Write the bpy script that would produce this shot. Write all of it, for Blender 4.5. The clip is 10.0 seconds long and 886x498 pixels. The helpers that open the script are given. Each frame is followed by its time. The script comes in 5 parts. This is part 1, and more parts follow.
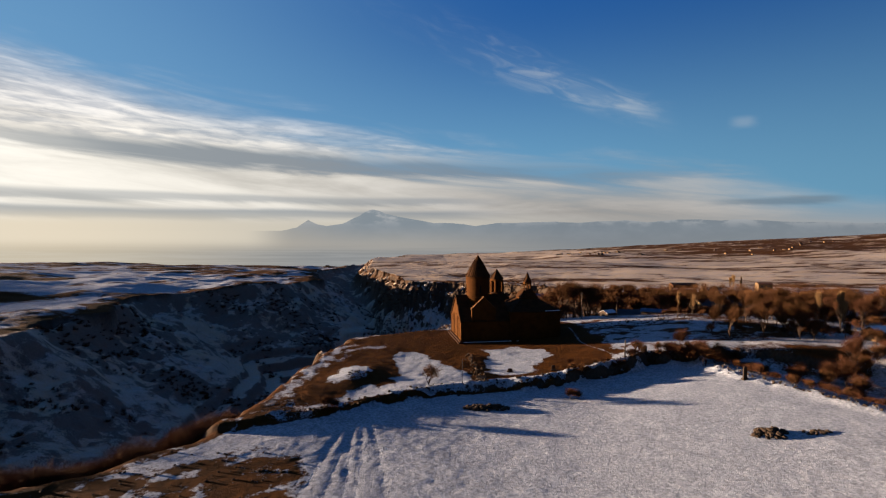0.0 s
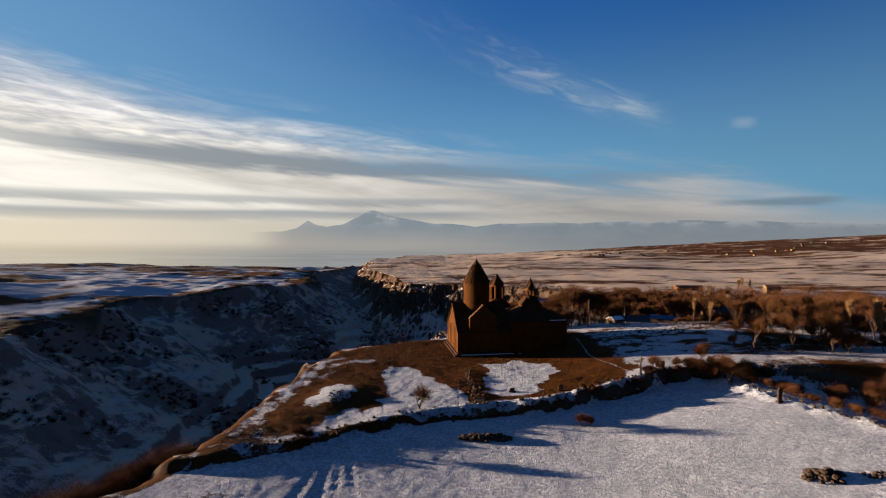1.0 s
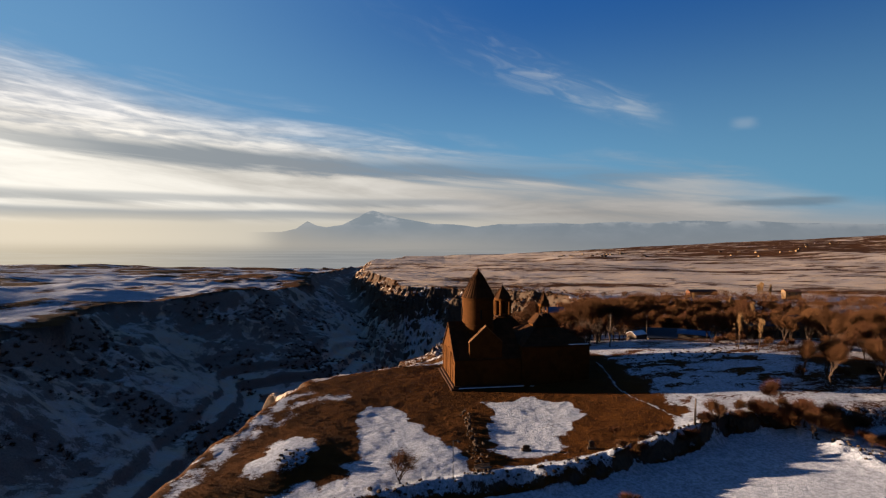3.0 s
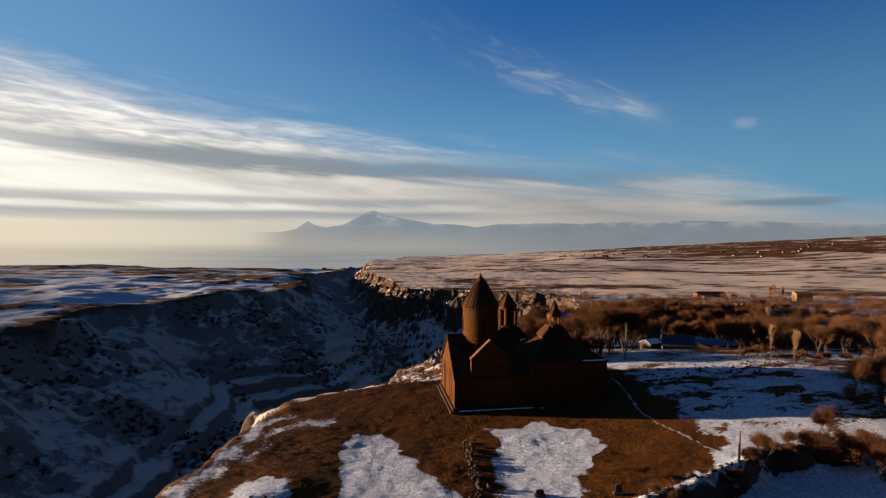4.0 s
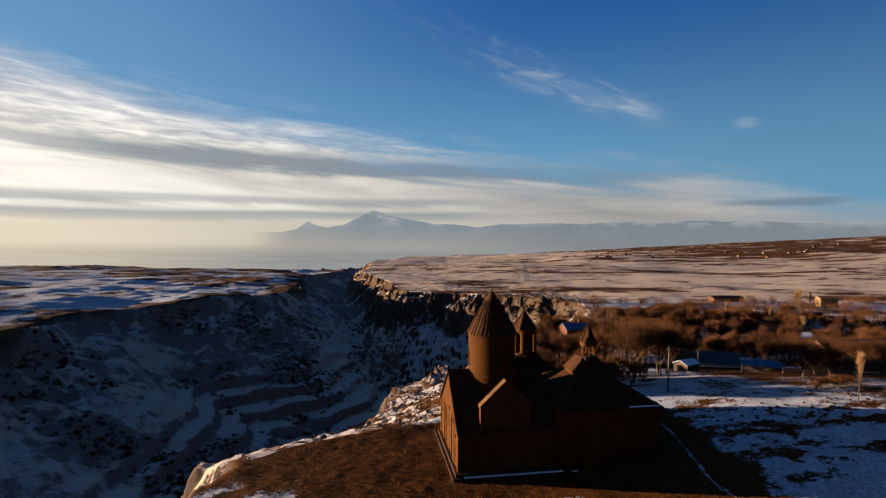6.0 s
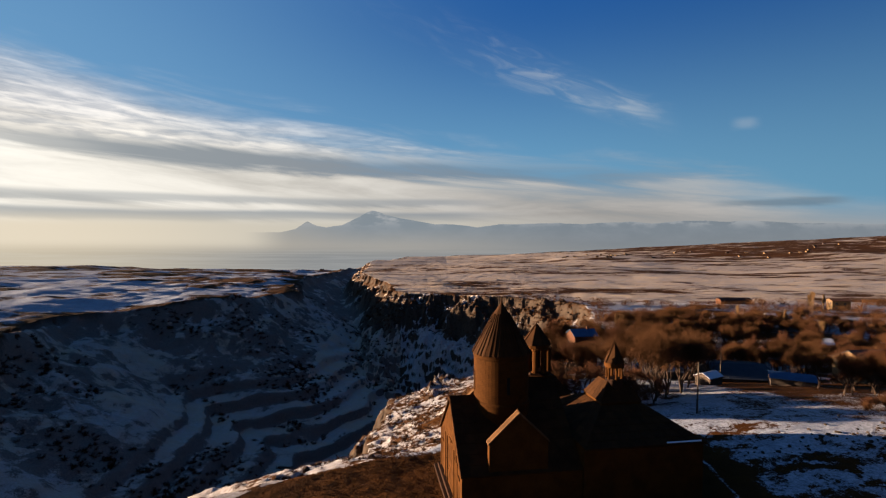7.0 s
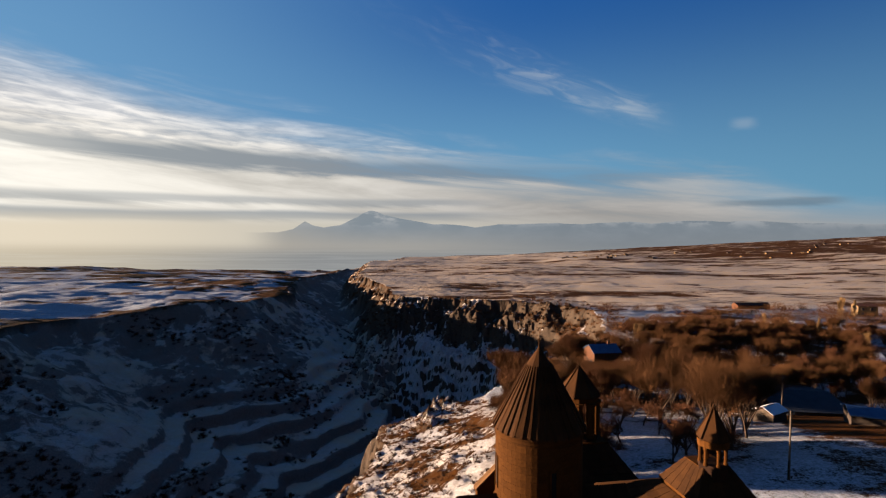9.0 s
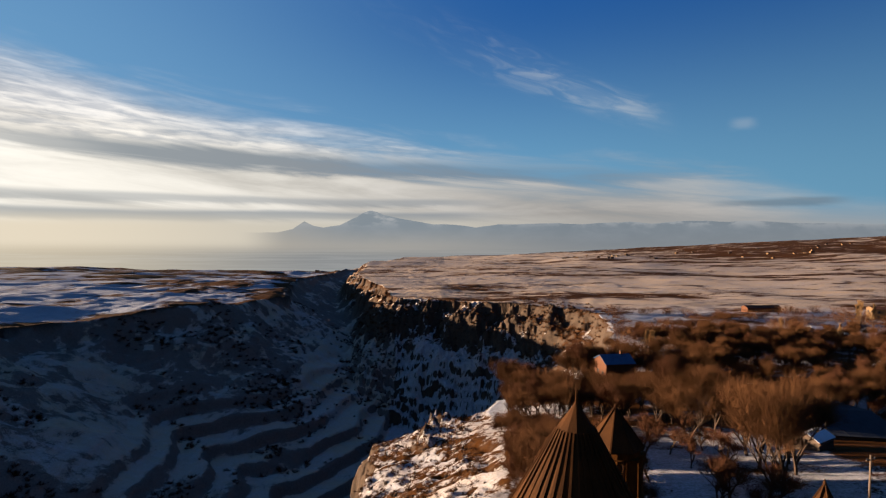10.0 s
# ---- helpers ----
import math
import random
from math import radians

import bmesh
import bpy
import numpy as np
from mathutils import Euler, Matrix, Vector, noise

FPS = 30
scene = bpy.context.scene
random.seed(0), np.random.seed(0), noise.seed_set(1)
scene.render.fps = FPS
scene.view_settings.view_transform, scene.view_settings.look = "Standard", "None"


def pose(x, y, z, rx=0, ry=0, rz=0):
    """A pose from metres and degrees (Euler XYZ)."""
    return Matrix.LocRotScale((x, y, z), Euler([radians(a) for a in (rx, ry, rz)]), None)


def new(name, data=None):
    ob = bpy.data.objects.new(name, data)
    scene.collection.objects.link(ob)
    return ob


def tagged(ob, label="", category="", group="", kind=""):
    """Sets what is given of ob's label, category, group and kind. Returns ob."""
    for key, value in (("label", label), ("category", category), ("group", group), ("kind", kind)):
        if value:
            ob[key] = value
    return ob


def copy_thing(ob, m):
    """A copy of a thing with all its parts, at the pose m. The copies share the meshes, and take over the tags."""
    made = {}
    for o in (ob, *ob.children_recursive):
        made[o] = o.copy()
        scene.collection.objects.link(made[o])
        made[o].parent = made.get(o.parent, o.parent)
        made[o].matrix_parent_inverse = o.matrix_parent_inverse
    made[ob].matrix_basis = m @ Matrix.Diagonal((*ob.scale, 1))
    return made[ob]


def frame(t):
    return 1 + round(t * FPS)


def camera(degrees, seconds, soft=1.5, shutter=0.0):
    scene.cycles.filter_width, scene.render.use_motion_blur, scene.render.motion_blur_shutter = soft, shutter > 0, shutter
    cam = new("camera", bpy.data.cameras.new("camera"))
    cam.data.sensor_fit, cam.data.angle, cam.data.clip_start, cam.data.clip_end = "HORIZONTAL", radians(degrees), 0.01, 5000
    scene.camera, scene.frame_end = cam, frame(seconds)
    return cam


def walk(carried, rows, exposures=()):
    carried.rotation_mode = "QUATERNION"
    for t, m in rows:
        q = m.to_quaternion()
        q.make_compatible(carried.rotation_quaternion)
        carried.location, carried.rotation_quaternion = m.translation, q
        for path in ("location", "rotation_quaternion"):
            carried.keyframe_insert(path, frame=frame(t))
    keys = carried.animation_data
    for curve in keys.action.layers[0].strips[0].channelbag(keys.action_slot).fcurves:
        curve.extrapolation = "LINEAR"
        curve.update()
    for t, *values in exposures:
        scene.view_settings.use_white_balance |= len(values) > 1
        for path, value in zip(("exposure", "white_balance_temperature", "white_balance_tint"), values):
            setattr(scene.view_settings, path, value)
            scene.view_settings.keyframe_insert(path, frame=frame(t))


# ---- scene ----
# Winter upland with a hill monastery on a gorge rim, flown over at low sun.
# x to the right, y ahead, z up; the church dome stands over the origin.
EXPO = 2.45      # stops
SKY_K = 0.08    # share of the clear-sky model
SKY_S = 0.178    # sky strength
cam = camera(81.23, 10.0, soft=1.25)
ROWS = (
    (0, -10.174, -150.521, 30.293, 88.305, -0.131, 0.0),
    (0.5, -9.467, -144.284, 30.489, 88.345, -0.131, 0.012),
    (1, -8.903, -137.953, 30.678, 88.385, -0.131, 0.024),
    (1.5, -8.445, -131.576, 30.863, 88.4, -0.131, 0.037),
    (2, -8.065, -125.189, 31.042, 88.414, -0.131, 0.049),
    (2.5, -7.748, -118.825, 31.215, 88.429, -0.131, 0.061),
    (3, -7.482, -112.509, 31.383, 88.431, -0.131, 0.073),
    (3.5, -7.263, -106.26, 31.545, 88.433, -0.131, 0.085),
    (4, -7.09, -100.091, 31.702, 88.435, -0.131, 0.129),
    (4.5, -6.967, -94.007, 31.854, 88.437, -0.131, 0.219),
    (5, -6.895, -88.007, 32.0, 88.439, -0.131, 0.309),
    (5.5, -6.879, -82.085, 32.14, 88.441, -0.131, 0.278),
    (6, -6.917, -76.226, 32.276, 88.443, -0.131, 0.247),
    (6.5, -7.007, -70.411, 32.405, 88.445, -0.131, 0.216),
    (7, -7.139, -64.611, 32.529, 88.447, -0.131, 0.185),
    (7.5, -7.299, -58.795, 32.648, 88.449, -0.131, 0.134),
    (8, -7.46, -52.921, 32.761, 88.451, -0.131, 0.082),
    (8.5, -7.59, -46.944, 32.869, 88.453, -0.131, 0.031),
    (9, -7.641, -40.81, 32.972, 88.455, -0.131, 0.021),
    (9.5, -7.554, -34.461, 33.068, 88.457, -0.131, 0.01),
    (10, -7.254, -27.829, 33.16, 88.459, -0.131, 0.0),
)
walk(cam, [(t, pose(x, y, z, rx, ry, rz)) for t, x, y, z, rx, ry, rz in ROWS], [(0.0, EXPO), (10.0, EXPO)])

# ---- light ----
SUN_AZ, SUN_EL = -78.0, 4.9   # degrees from straight ahead (negative: to the left), and above the horizon
sd = Vector((math.sin(radians(SUN_AZ)) * math.cos(radians(SUN_EL)), math.cos(radians(SUN_AZ)) * math.cos(radians(SUN_EL)), math.sin(radians(SUN_EL))))
sun = new("sun", bpy.data.lights.new("sun", "SUN"))
sun.data.energy, sun.data.angle, sun.data.color = 4.9, radians(0.6), (1.0, 0.765, 0.55)
sun.matrix_world = Matrix.Translation((-300, 40, 120)) @ sd.to_track_quat("Z", "Y").to_matrix().to_4x4()


class Nodes:
    """A short hand for node trees."""

    def __init__(self, tree):
        self.t = tree
        tree.nodes.clear()

    def add(self, kind):
        return self.t.nodes.new(kind)

    def put(self, socket, v):
        if v is None:
            return
        if hasattr(v, "is_output"):
            self.t.links.new(v, socket)
        elif isinstance(v, (tuple, list)) and len(v) == 3 and socket.type == "RGBA":
            socket.default_value = (*v, 1)
        else:
            socket.default_value = v

    def math(self, op, a, b=None, c=None, clamp=False):
        n = self.add("ShaderNodeMath")
        n.operation, n.use_clamp = op, clamp
        for s, v in zip(n.inputs, (a, b, c)):
            self.put(s, v)
        return n.outputs[0]

    def ramp(self, v, a, b, lo=0.0, hi=1.0, smooth=True):
        n = self.add("ShaderNodeMapRange")
        n.interpolation_type = "SMOOTHSTEP" if smooth else "LINEAR"
        for s, x in zip(n.inputs, (v, a, b, lo, hi)):
            self.put(s, x)
        return n.outputs[0]

    def mix(self, f, a, b, blend="MIX"):
        n = self.add("ShaderNodeMix")
        n.data_type, n.blend_type = "RGBA", blend
        self.put(n.inputs[0], f), self.put(n.inputs[6], a), self.put(n.inputs[7], b)
        return n.outputs[2]

    def noise(self, vec, scale, detail=4.0, rough=0.55, dist=0.0, dims="3D"):
        n = self.add("ShaderNodeTexNoise")
        n.noise_dimensions = dims
        self.put(n.inputs["Vector"], vec)
        n.inputs["Scale"].default_value, n.inputs["Detail"].default_value = scale, detail
        n.inputs["Roughness"].default_value, n.inputs["Distortion"].default_value = rough, dist
        return n.outputs[0]

    def xyz(self, x, y, z):
        n = self.add("ShaderNodeCombineXYZ")
        for s, v in zip(n.inputs, (x, y, z)):
            self.put(s, v)
        return n.outputs[0]

    def scaled(self, vec, sx, sy, sz):
        n = self.add("ShaderNodeVectorMath")
        n.operation = "MULTIPLY"
        self.put(n.inputs[0], vec)
        n.inputs[1].default_value = (sx, sy, sz)
        return n.outputs[0]


def make_world():
    """Clear winter sky with a bank of streaked cloud low towards the sun."""
    w = bpy.data.worlds.new("sky")
    scene.world = w
    w.use_nodes = True
    n = Nodes(w.node_tree)
    sky = n.add("ShaderNodeTexSky")
    sky.sky_type, sky.sun_disc = "NISHITA", False
    sky.sun_elevation, sky.sun_rotation = radians(SUN_EL), radians(SUN_AZ)
    sky.altitude, sky.air_density, sky.dust_density, sky.ozone_density = 1400, 1.0, 0.6, 2.0
    co = n.add("ShaderNodeTexCoord").outputs["Generated"]
    sep = n.add("ShaderNodeSeparateXYZ")
    n.put(sep.inputs[0], co)
    deg = 180 / math.pi
    az = n.math("MULTIPLY", n.math("ARCTAN2", sep.outputs[0], sep.outputs[1]), deg)
    el = n.math("MULTIPLY", n.math("ARCSINE", sep.outputs[2]), deg)
    tilt = n.math("ADD", el, n.math("MULTIPLY", az, 0.10))
    streak = n.noise(n.xyz(n.math("MULTIPLY", az, 0.05), n.math("MULTIPLY", tilt, 0.42), 0.0), 1.0, 7, 0.58, 0.5)
    wisp = n.noise(n.xyz(n.math("MULTIPLY", az, 0.22), n.math("MULTIPLY", n.math("ADD", el, n.math("MULTIPLY", az, 0.30)), 0.85), 2.6), 1.0, 7, 0.55, 0.9)
    # the cloud bank: below a sloping edge
    az_in = n.ramp(az, -75, 75, -75, 75, False)
    edge = n.math("SUBTRACT", 8.8, n.math("MULTIPLY", n.math("MINIMUM", az_in, 0.0), 0.165))
    edge = n.math("SUBTRACT", edge, n.math("MULTIPLY", n.math("MAXIMUM", az_in, 0.0), 0.10))
    edge = n.math("SUBTRACT", edge, n.ramp(az, 22, 44, 0.0, 4.0))
    edge = n.math("SUBTRACT", edge, n.ramp(n.math("ABSOLUTE", n.math("ADD", az, 30.0)), 70, 130, 0.0, 30.0))
    depth = n.math("ADD", n.math("SUBTRACT", edge, el), n.math("MULTIPLY", n.math("SUBTRACT", streak, 0.5), 9.0))
    bank = n.ramp(depth, -2.2, 4.6)
    # shaded under-band and thinner bands near the horizon
    wob = n.math("MULTIPLY", n.math("SUBTRACT", streak, 0.5), 3.2)
    c1 = n.math("ADD", n.math("SUBTRACT", 6.9, n.math("MULTIPLY", az_in, 0.035)), wob)
    def band(centre, half, soft):
        d = n.math("ABSOLUTE", n.math("SUBTRACT", el, centre))
        return n.ramp(d, half, half + soft, 1.0, 0.0)
    fade_r = n.ramp(az, 14, 34, 1, 0)
    fade_m = n.ramp(az, -2, 10, 1, 0)
    fade_l = n.ramp(az, -43, -30, 0.45, 1)
    b1 = n.math("MULTIPLY", n.math("MULTIPLY", band(c1, 0.35, 1.0), fade_r), fade_l)
    b2 = n.math("MULTIPLY", band(n.math("ADD", 3.5, n.math("MULTIPLY", wob, 0.5)), 0.12, 0.5), n.math("MULTIPLY", fade_m, 0.55))
    b3 = n.math("MULTIPLY", band(n.math("ADD", 1.95, n.math("MULTIPLY", wob, 0.35)), 0.22, 0.55), n.math("MULTIPLY", fade_m, 0.8))
    grey = n.math("MAXIMUM", n.math("MAXIMUM", b1, b2), b3)
    tex = n.ramp(streak, 0.30, 0.70, 0.70, 1.08)
    left = n.ramp(az, 22, -46)
    lit = n.mix(left, (0.46, 0.44, 0.42), (1.05, 1.00, 0.90))
    lit = n.mix(n.ramp(el, 6.5, 14), lit, (0.70, 0.70, 0.72))
    ripple = n.noise(n.xyz(n.math("MULTIPLY", az, 0.30), n.math("MULTIPLY", n.math("ADD", el, n.math("MULTIPLY", az, 0.05)), 1.9), 3.1), 1.0, 5, 0.55, 0.4)
    rip = n.mix(n.ramp(el, 7.5, 9.5), (1.0, 1.0, 1.0), n.xyz(n.ramp(ripple, 0.3, 0.7, 0.72, 1.25), n.ramp(ripple, 0.3, 0.7, 0.75, 1.22), n.ramp(ripple, 0.3, 0.7, 0.80, 1.18)))
    lit = n.mix(1.0, lit, rip, "MULTIPLY")
    lit = n.mix(1.0, lit, n.xyz(tex, tex, tex), "MULTIPLY")
    shade = n.mix(left, (0.20, 0.24, 0.29), (0.33, 0.36, 0.38))
    cloud = n.mix(grey, lit, shade)
    # horizon haze
    haze = n.mix(n.ramp(az, -42, -10), (0.82, 0.72, 0.56), (0.60, 0.56, 0.48))
    haze = n.mix(n.ramp(az, -8, 28), haze, (0.36, 0.36, 0.36))
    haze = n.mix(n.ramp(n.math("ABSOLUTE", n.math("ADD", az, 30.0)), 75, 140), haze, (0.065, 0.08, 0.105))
    cloud = n.mix(n.ramp(el, 2.6, 0.6), cloud, haze)
    # base blue, deepened up to 25 degrees as a polarised winter sky
    hue = n.mix(n.ramp(el, 1, 25), (0.17, 0.41, 0.62), (0.019, 0.112, 0.368))
    hue = n.mix(n.math("MULTIPLY", n.ramp(az, 12, -46), n.ramp(el, 32, 8, 0.62, 0.95)), hue, (0.165, 0.375, 0.63))
    side = n.ramp(az, 4, 40, 1.0, 0.84)
    hue = n.mix(1.0, hue, n.xyz(side, side, side), "MULTIPLY")
    # unseen sky: brightened overhead as fill, dimmed opposite the sun to darken walls
    hue = n.mix(n.ramp(el, 24, 60), hue, (0.042, 0.150, 0.450))
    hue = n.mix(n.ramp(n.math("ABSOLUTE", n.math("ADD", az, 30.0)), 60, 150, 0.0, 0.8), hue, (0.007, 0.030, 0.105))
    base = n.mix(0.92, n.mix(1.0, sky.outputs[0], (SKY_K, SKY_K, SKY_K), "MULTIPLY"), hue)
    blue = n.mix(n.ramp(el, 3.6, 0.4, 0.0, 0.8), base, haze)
    # thin high wisps
    slant = n.math("ADD", el, n.math("MULTIPLY", az, 0.40))
    fan = n.ramp(az, 2, 20, 3.0, 2.1)
    spot = n.math("MULTIPLY", n.ramp(n.math("DIVIDE", n.math("ABSOLUTE", n.math("SUBTRACT", slant, 20.9)), fan), 0.2, 1.15, 1, 0), n.math("MULTIPLY", n.ramp(az, -4, 13, 0.1, 1.0), n.ramp(az, 25, 19)))
    fleck = n.math("MULTIPLY", n.ramp(n.math("ABSOLUTE", n.math("SUBTRACT", el, 10.6)), 0.1, 0.8, 1, 0), n.ramp(n.math("ABSOLUTE", n.math("SUBTRACT", az, 30.0)), 0.2, 1.6, 1, 0))
    high = n.math("MAXIMUM", n.math("MULTIPLY", spot, n.math("ADD", n.ramp(wisp, 0.40, 0.80, 0.03, 0.46), n.math("MULTIPLY", n.ramp(az, 8, 18), n.ramp(n.math("ABSOLUTE", n.math("SUBTRACT", slant, 20.7)), 1.4, 0.1, 0.0, 0.10)))), n.math("MULTIPLY", fleck, n.ramp(wisp, 0.30, 0.6, 0.05, 0.25)))
    rband = n.math("MULTIPLY", band(n.math("ADD", 3.05, n.math("MULTIPLY", wob, 0.4)), 0.1, 0.35), n.math("MULTIPLY", n.ramp(az, 26, 31), n.ramp(az, 39, 36)))
    blue = n.mix(high, blue, (0.50, 0.55, 0.60))
    col = n.mix(bank, blue, cloud)
    col = n.mix(n.math("MULTIPLY", rband, 0.6), col, (0.13, 0.19, 0.25))
    bg = n.add("ShaderNodeBackground")
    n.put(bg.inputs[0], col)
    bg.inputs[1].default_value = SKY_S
    n.t.links.new(bg.outputs[0], n.add("ShaderNodeOutputWorld").inputs[0])


make_world()

# ---- materials ----
def material(name):
    m = bpy.data.materials.new(name)
    m.use_nodes = True
    n = Nodes(m.node_tree)
    b = n.add("ShaderNodeBsdfPrincipled")
    out = n.add("ShaderNodeOutputMaterial")
    n.t.links.new(b.outputs[0], out.inputs[0])
    b.inputs["Specular IOR Level"].default_value = 0.03
    return m, n, b


def bump(n, b, height, strength, dist=0.05):
    k = n.add("ShaderNodeBump")
    k.inputs["Strength"].default_value, k.inputs["Distance"].default_value = strength, dist
    n.put(k.inputs["Height"], height)
    n.t.links.new(k.outputs[0], b.inputs["Normal"])


def stone_mat(name, c1, c2, scale=1.6, rough=0.9, piece=0.25, snow=0.0):
    """Weathered stone: tone by piece, blotches, grain; with snow on it where asked."""
    m, n, b = material(name)
    co = n.add("ShaderNodeTexCoord").outputs["Object"]
    big, fine = n.noise(co, scale * 0.35, 4), n.noise(co, scale * 7, 5, 0.65)
    col = n.mix(n.ramp(big, 0.3, 0.7), c1, c2)
    rnd = n.add("ShaderNodeObjectInfo").outputs["Random"]
    isl = n.add("ShaderNodeNewGeometry").outputs["Random Per Island"]
    tone = n.math("ADD", 1 - piece, n.math("MULTIPLY", n.math("ADD", rnd, isl), piece))
    tone = n.math("MULTIPLY", tone, n.ramp(fine, 0.25, 0.75, 0.72, 1.22))
    col = n.mix(1.0, col, n.xyz(tone, tone, tone), "MULTIPLY")
    n.put(b.inputs["Base Color"], col)
    b.inputs["Roughness"].default_value = rough
    bump(n, b, fine, 0.5, 0.03)
    return m


def plain_mat(name, c1, c2=None, scale=3.0, rough=0.7, metal=0.0, bumps=0.2):
    m, n, b = material(name)
    b.inputs["Specular IOR Level"].default_value = 0.5 if rough < 0.5 else 0.08
    co = n.add("ShaderNodeTexCoord").outputs["Object"]
    c2 = c2 or tuple(v * 0.7 for v in c1)
    big, fine = n.noise(co, scale * 0.3, 3), n.noise(co, scale * 5, 4, 0.65)
    col = n.mix(n.ramp(n.math("ADD", n.math("MULTIPLY", big, 0.6), n.math("MULTIPLY", fine, 0.4)), 0.35, 0.65), c1, c2)
    n.put(b.inputs["Base Color"], col)
    b.inputs["Roughness"].default_value, b.inputs["Metallic"].default_value = rough, metal
    bump(n, b, fine, bumps, 0.02)
    return m


def twig_mat(name, c1, c2):
    """Bare twigs: tone changes from twig to twig."""
    m, n, b = material(name)
    isl = n.add("ShaderNodeNewGeometry").outputs["Random Per Island"]
    rnd = n.add("ShaderNodeObjectInfo").outputs["Random"]
    f = n.math("ADD", n.math("MULTIPLY", isl, 0.6), n.math("MULTIPLY", rnd, 0.4))
    n.put(b.inputs["Base Color"], n.mix(f, c1, c2))
    b.inputs["Roughness"].default_value = 0.9
    return m


def ground_mat():
    """Old snow over brown winter grass, earth and dark basalt; the cover comes from the sheet's own layers."""
    m, n, b = material("ground")
    co = n.add("ShaderNodeTexCoord").outputs["Object"]
    def layer(name):
        a = n.add("ShaderNodeAttribute")
        a.attribute_name = name
        return a.outputs["Fac"]
    snow, rock, far = layer("snow"), layer("rock"), layer("far")
    thin = layer("thin")
    flat = n.scaled(co, 1, 1, 0.35)
    n1, n2, n3 = n.noise(flat, 0.35, 6, 0.62), n.noise(flat, 1.9, 6, 0.68), n.noise(flat, 6.0, 4, 0.65)
    wide = n.noise(n.scaled(co, 0.022, 0.038, 0.03), 1.0, 10, 0.72, 0.8)
    near_mix = n.math("ADD", n.math("MULTIPLY", n.math("SUBTRACT", n1, 0.5), 0.75), n.math("MULTIPLY", n.math("SUBTRACT", n2, 0.5), 1.05))
    far_mix = n.math("ADD", n.math("MULTIPLY", n.math("SUBTRACT", wide, 0.5), 2.2), n.math("MULTIPLY", n.math("SUBTRACT", n1, 0.5), 0.5))
    wobble = n.mix(far, n.xyz(near_mix, near_mix, near_mix), n.xyz(far_mix, far_mix, far_mix))
    sp = n.add("ShaderNodeSeparateColor")
    n.put(sp.inputs[0], wobble)
    cover = n.ramp(n.math("ADD", n.math("ADD", snow, sp.outputs[0]), n.math("MULTIPLY", n.math("SUBTRACT", n3, 0.5), 0.75)), 0.38, 0.62)
    grass = n.mix(n.ramp(n1, 0.35, 0.68), (0.050, 0.0172, 0.0030), (0.030, 0.0106, 0.0022))
    grass = n.mix(n.ramp(n2, 0.35, 0.75, 0.0, 0.34), grass, (0.072, 0.027, 0.0052))
    stone = n.mix(n.ramp(n2, 0.3, 0.7), (0.034, 0.025, 0.020), (0.070, 0.046, 0.030))
    soil = n.mix(rock, grass, stone)
    # paler ground colour lifting the blacks of the gorge's shaded side, as haze would
    scree = n.mix(n.ramp(n2, 0.3, 0.7), (0.100, 0.074, 0.060), (0.180, 0.136, 0.110))
    soil = n.mix(layer("scree"), soil, scree)
    white = n.mix(n.ramp(n1, 0.3, 0.7), (0.250, 0.260, 0.295), (0.325, 0.336, 0.372))
    # mottled tone painting the light and shade of small snow lumps
    lump_shade = n.ramp(n.math("ADD", n.math("MULTIPLY", n2, 0.6), n.math("MULTIPLY", n3, 0.4)), 0.40, 0.60, 0.60, 1.20)
    white = n.mix(1.0, white, n.xyz(lump_shade, lump_shade, lump_shade), "MULTIPLY")
    speck = n.math("MULTIPLY", n.ramp(n3, 0.58, 0.72), n.ramp(n2, 0.40, 0.62, 0.15, 0.85))
    white = n.mix(n.math("MULTIPLY", speck, n.math("ADD", 0.45, thin)), white, (0.13, 0.085, 0.045))
    # tan tint: grass showing through, plus low-sun warmth painted into the snow
    white = n.mix(n.math("MULTIPLY", thin, n.ramp(wide, 0.30, 0.70, 0.35, 0.80)), white, (0.42, 0.275, 0.140))
    n.put(b.inputs["Base Color"], n.mix(cover, soil, white))
    n.put(b.inputs["Roughness"], n.mix(cover, (0.95, 0.95, 0.95), (0.75, 0.75, 0.75)))
    h = n.math("ADD", n.math("MULTIPLY", n2, 0.7), n.math("ADD", n.math("MULTIPLY", n3, 0.60), n.math("MULTIPLY", cover, 0.25)))
    bump(n, b, h, 0.9, 0.30)
    return m


M_GROUND = ground_mat()
M_TUFF = stone_mat("tuff", (0.060, 0.0215, 0.0046), (0.038, 0.0138, 0.0033))
# tuff lightened to paint the sun on the coping
M_COPING_LIT = stone_mat("coping_stone", (0.115, 0.055, 0.024), (0.080, 0.040, 0.018))
M_TUFF_DARK = stone_mat("dark_tuff", (0.030, 0.014, 0.008), (0.022, 0.011, 0.007))
M_SLAB = stone_mat("roof_slab", (0.040, 0.0160, 0.0054), (0.026, 0.0108, 0.0042), 2.0, 0.8)
M_BASALT = stone_mat("basalt", (0.042, 0.028, 0.019), (0.024, 0.017, 0.013), 1.2, 0.92)
M_SNOW = plain_mat("snow", (0.58, 0.58, 0.60), (0.48, 0.48, 0.50), 1.5, 0.75, 0, 0.5)
M_BARK = plain_mat("bark", (0.050, 0.030, 0.020), (0.030, 0.020, 0.014), 6, 0.95)
M_TWIG = twig_mat("twigs", (0.044, 0.0190, 0.0082), (0.080, 0.0355, 0.0145))
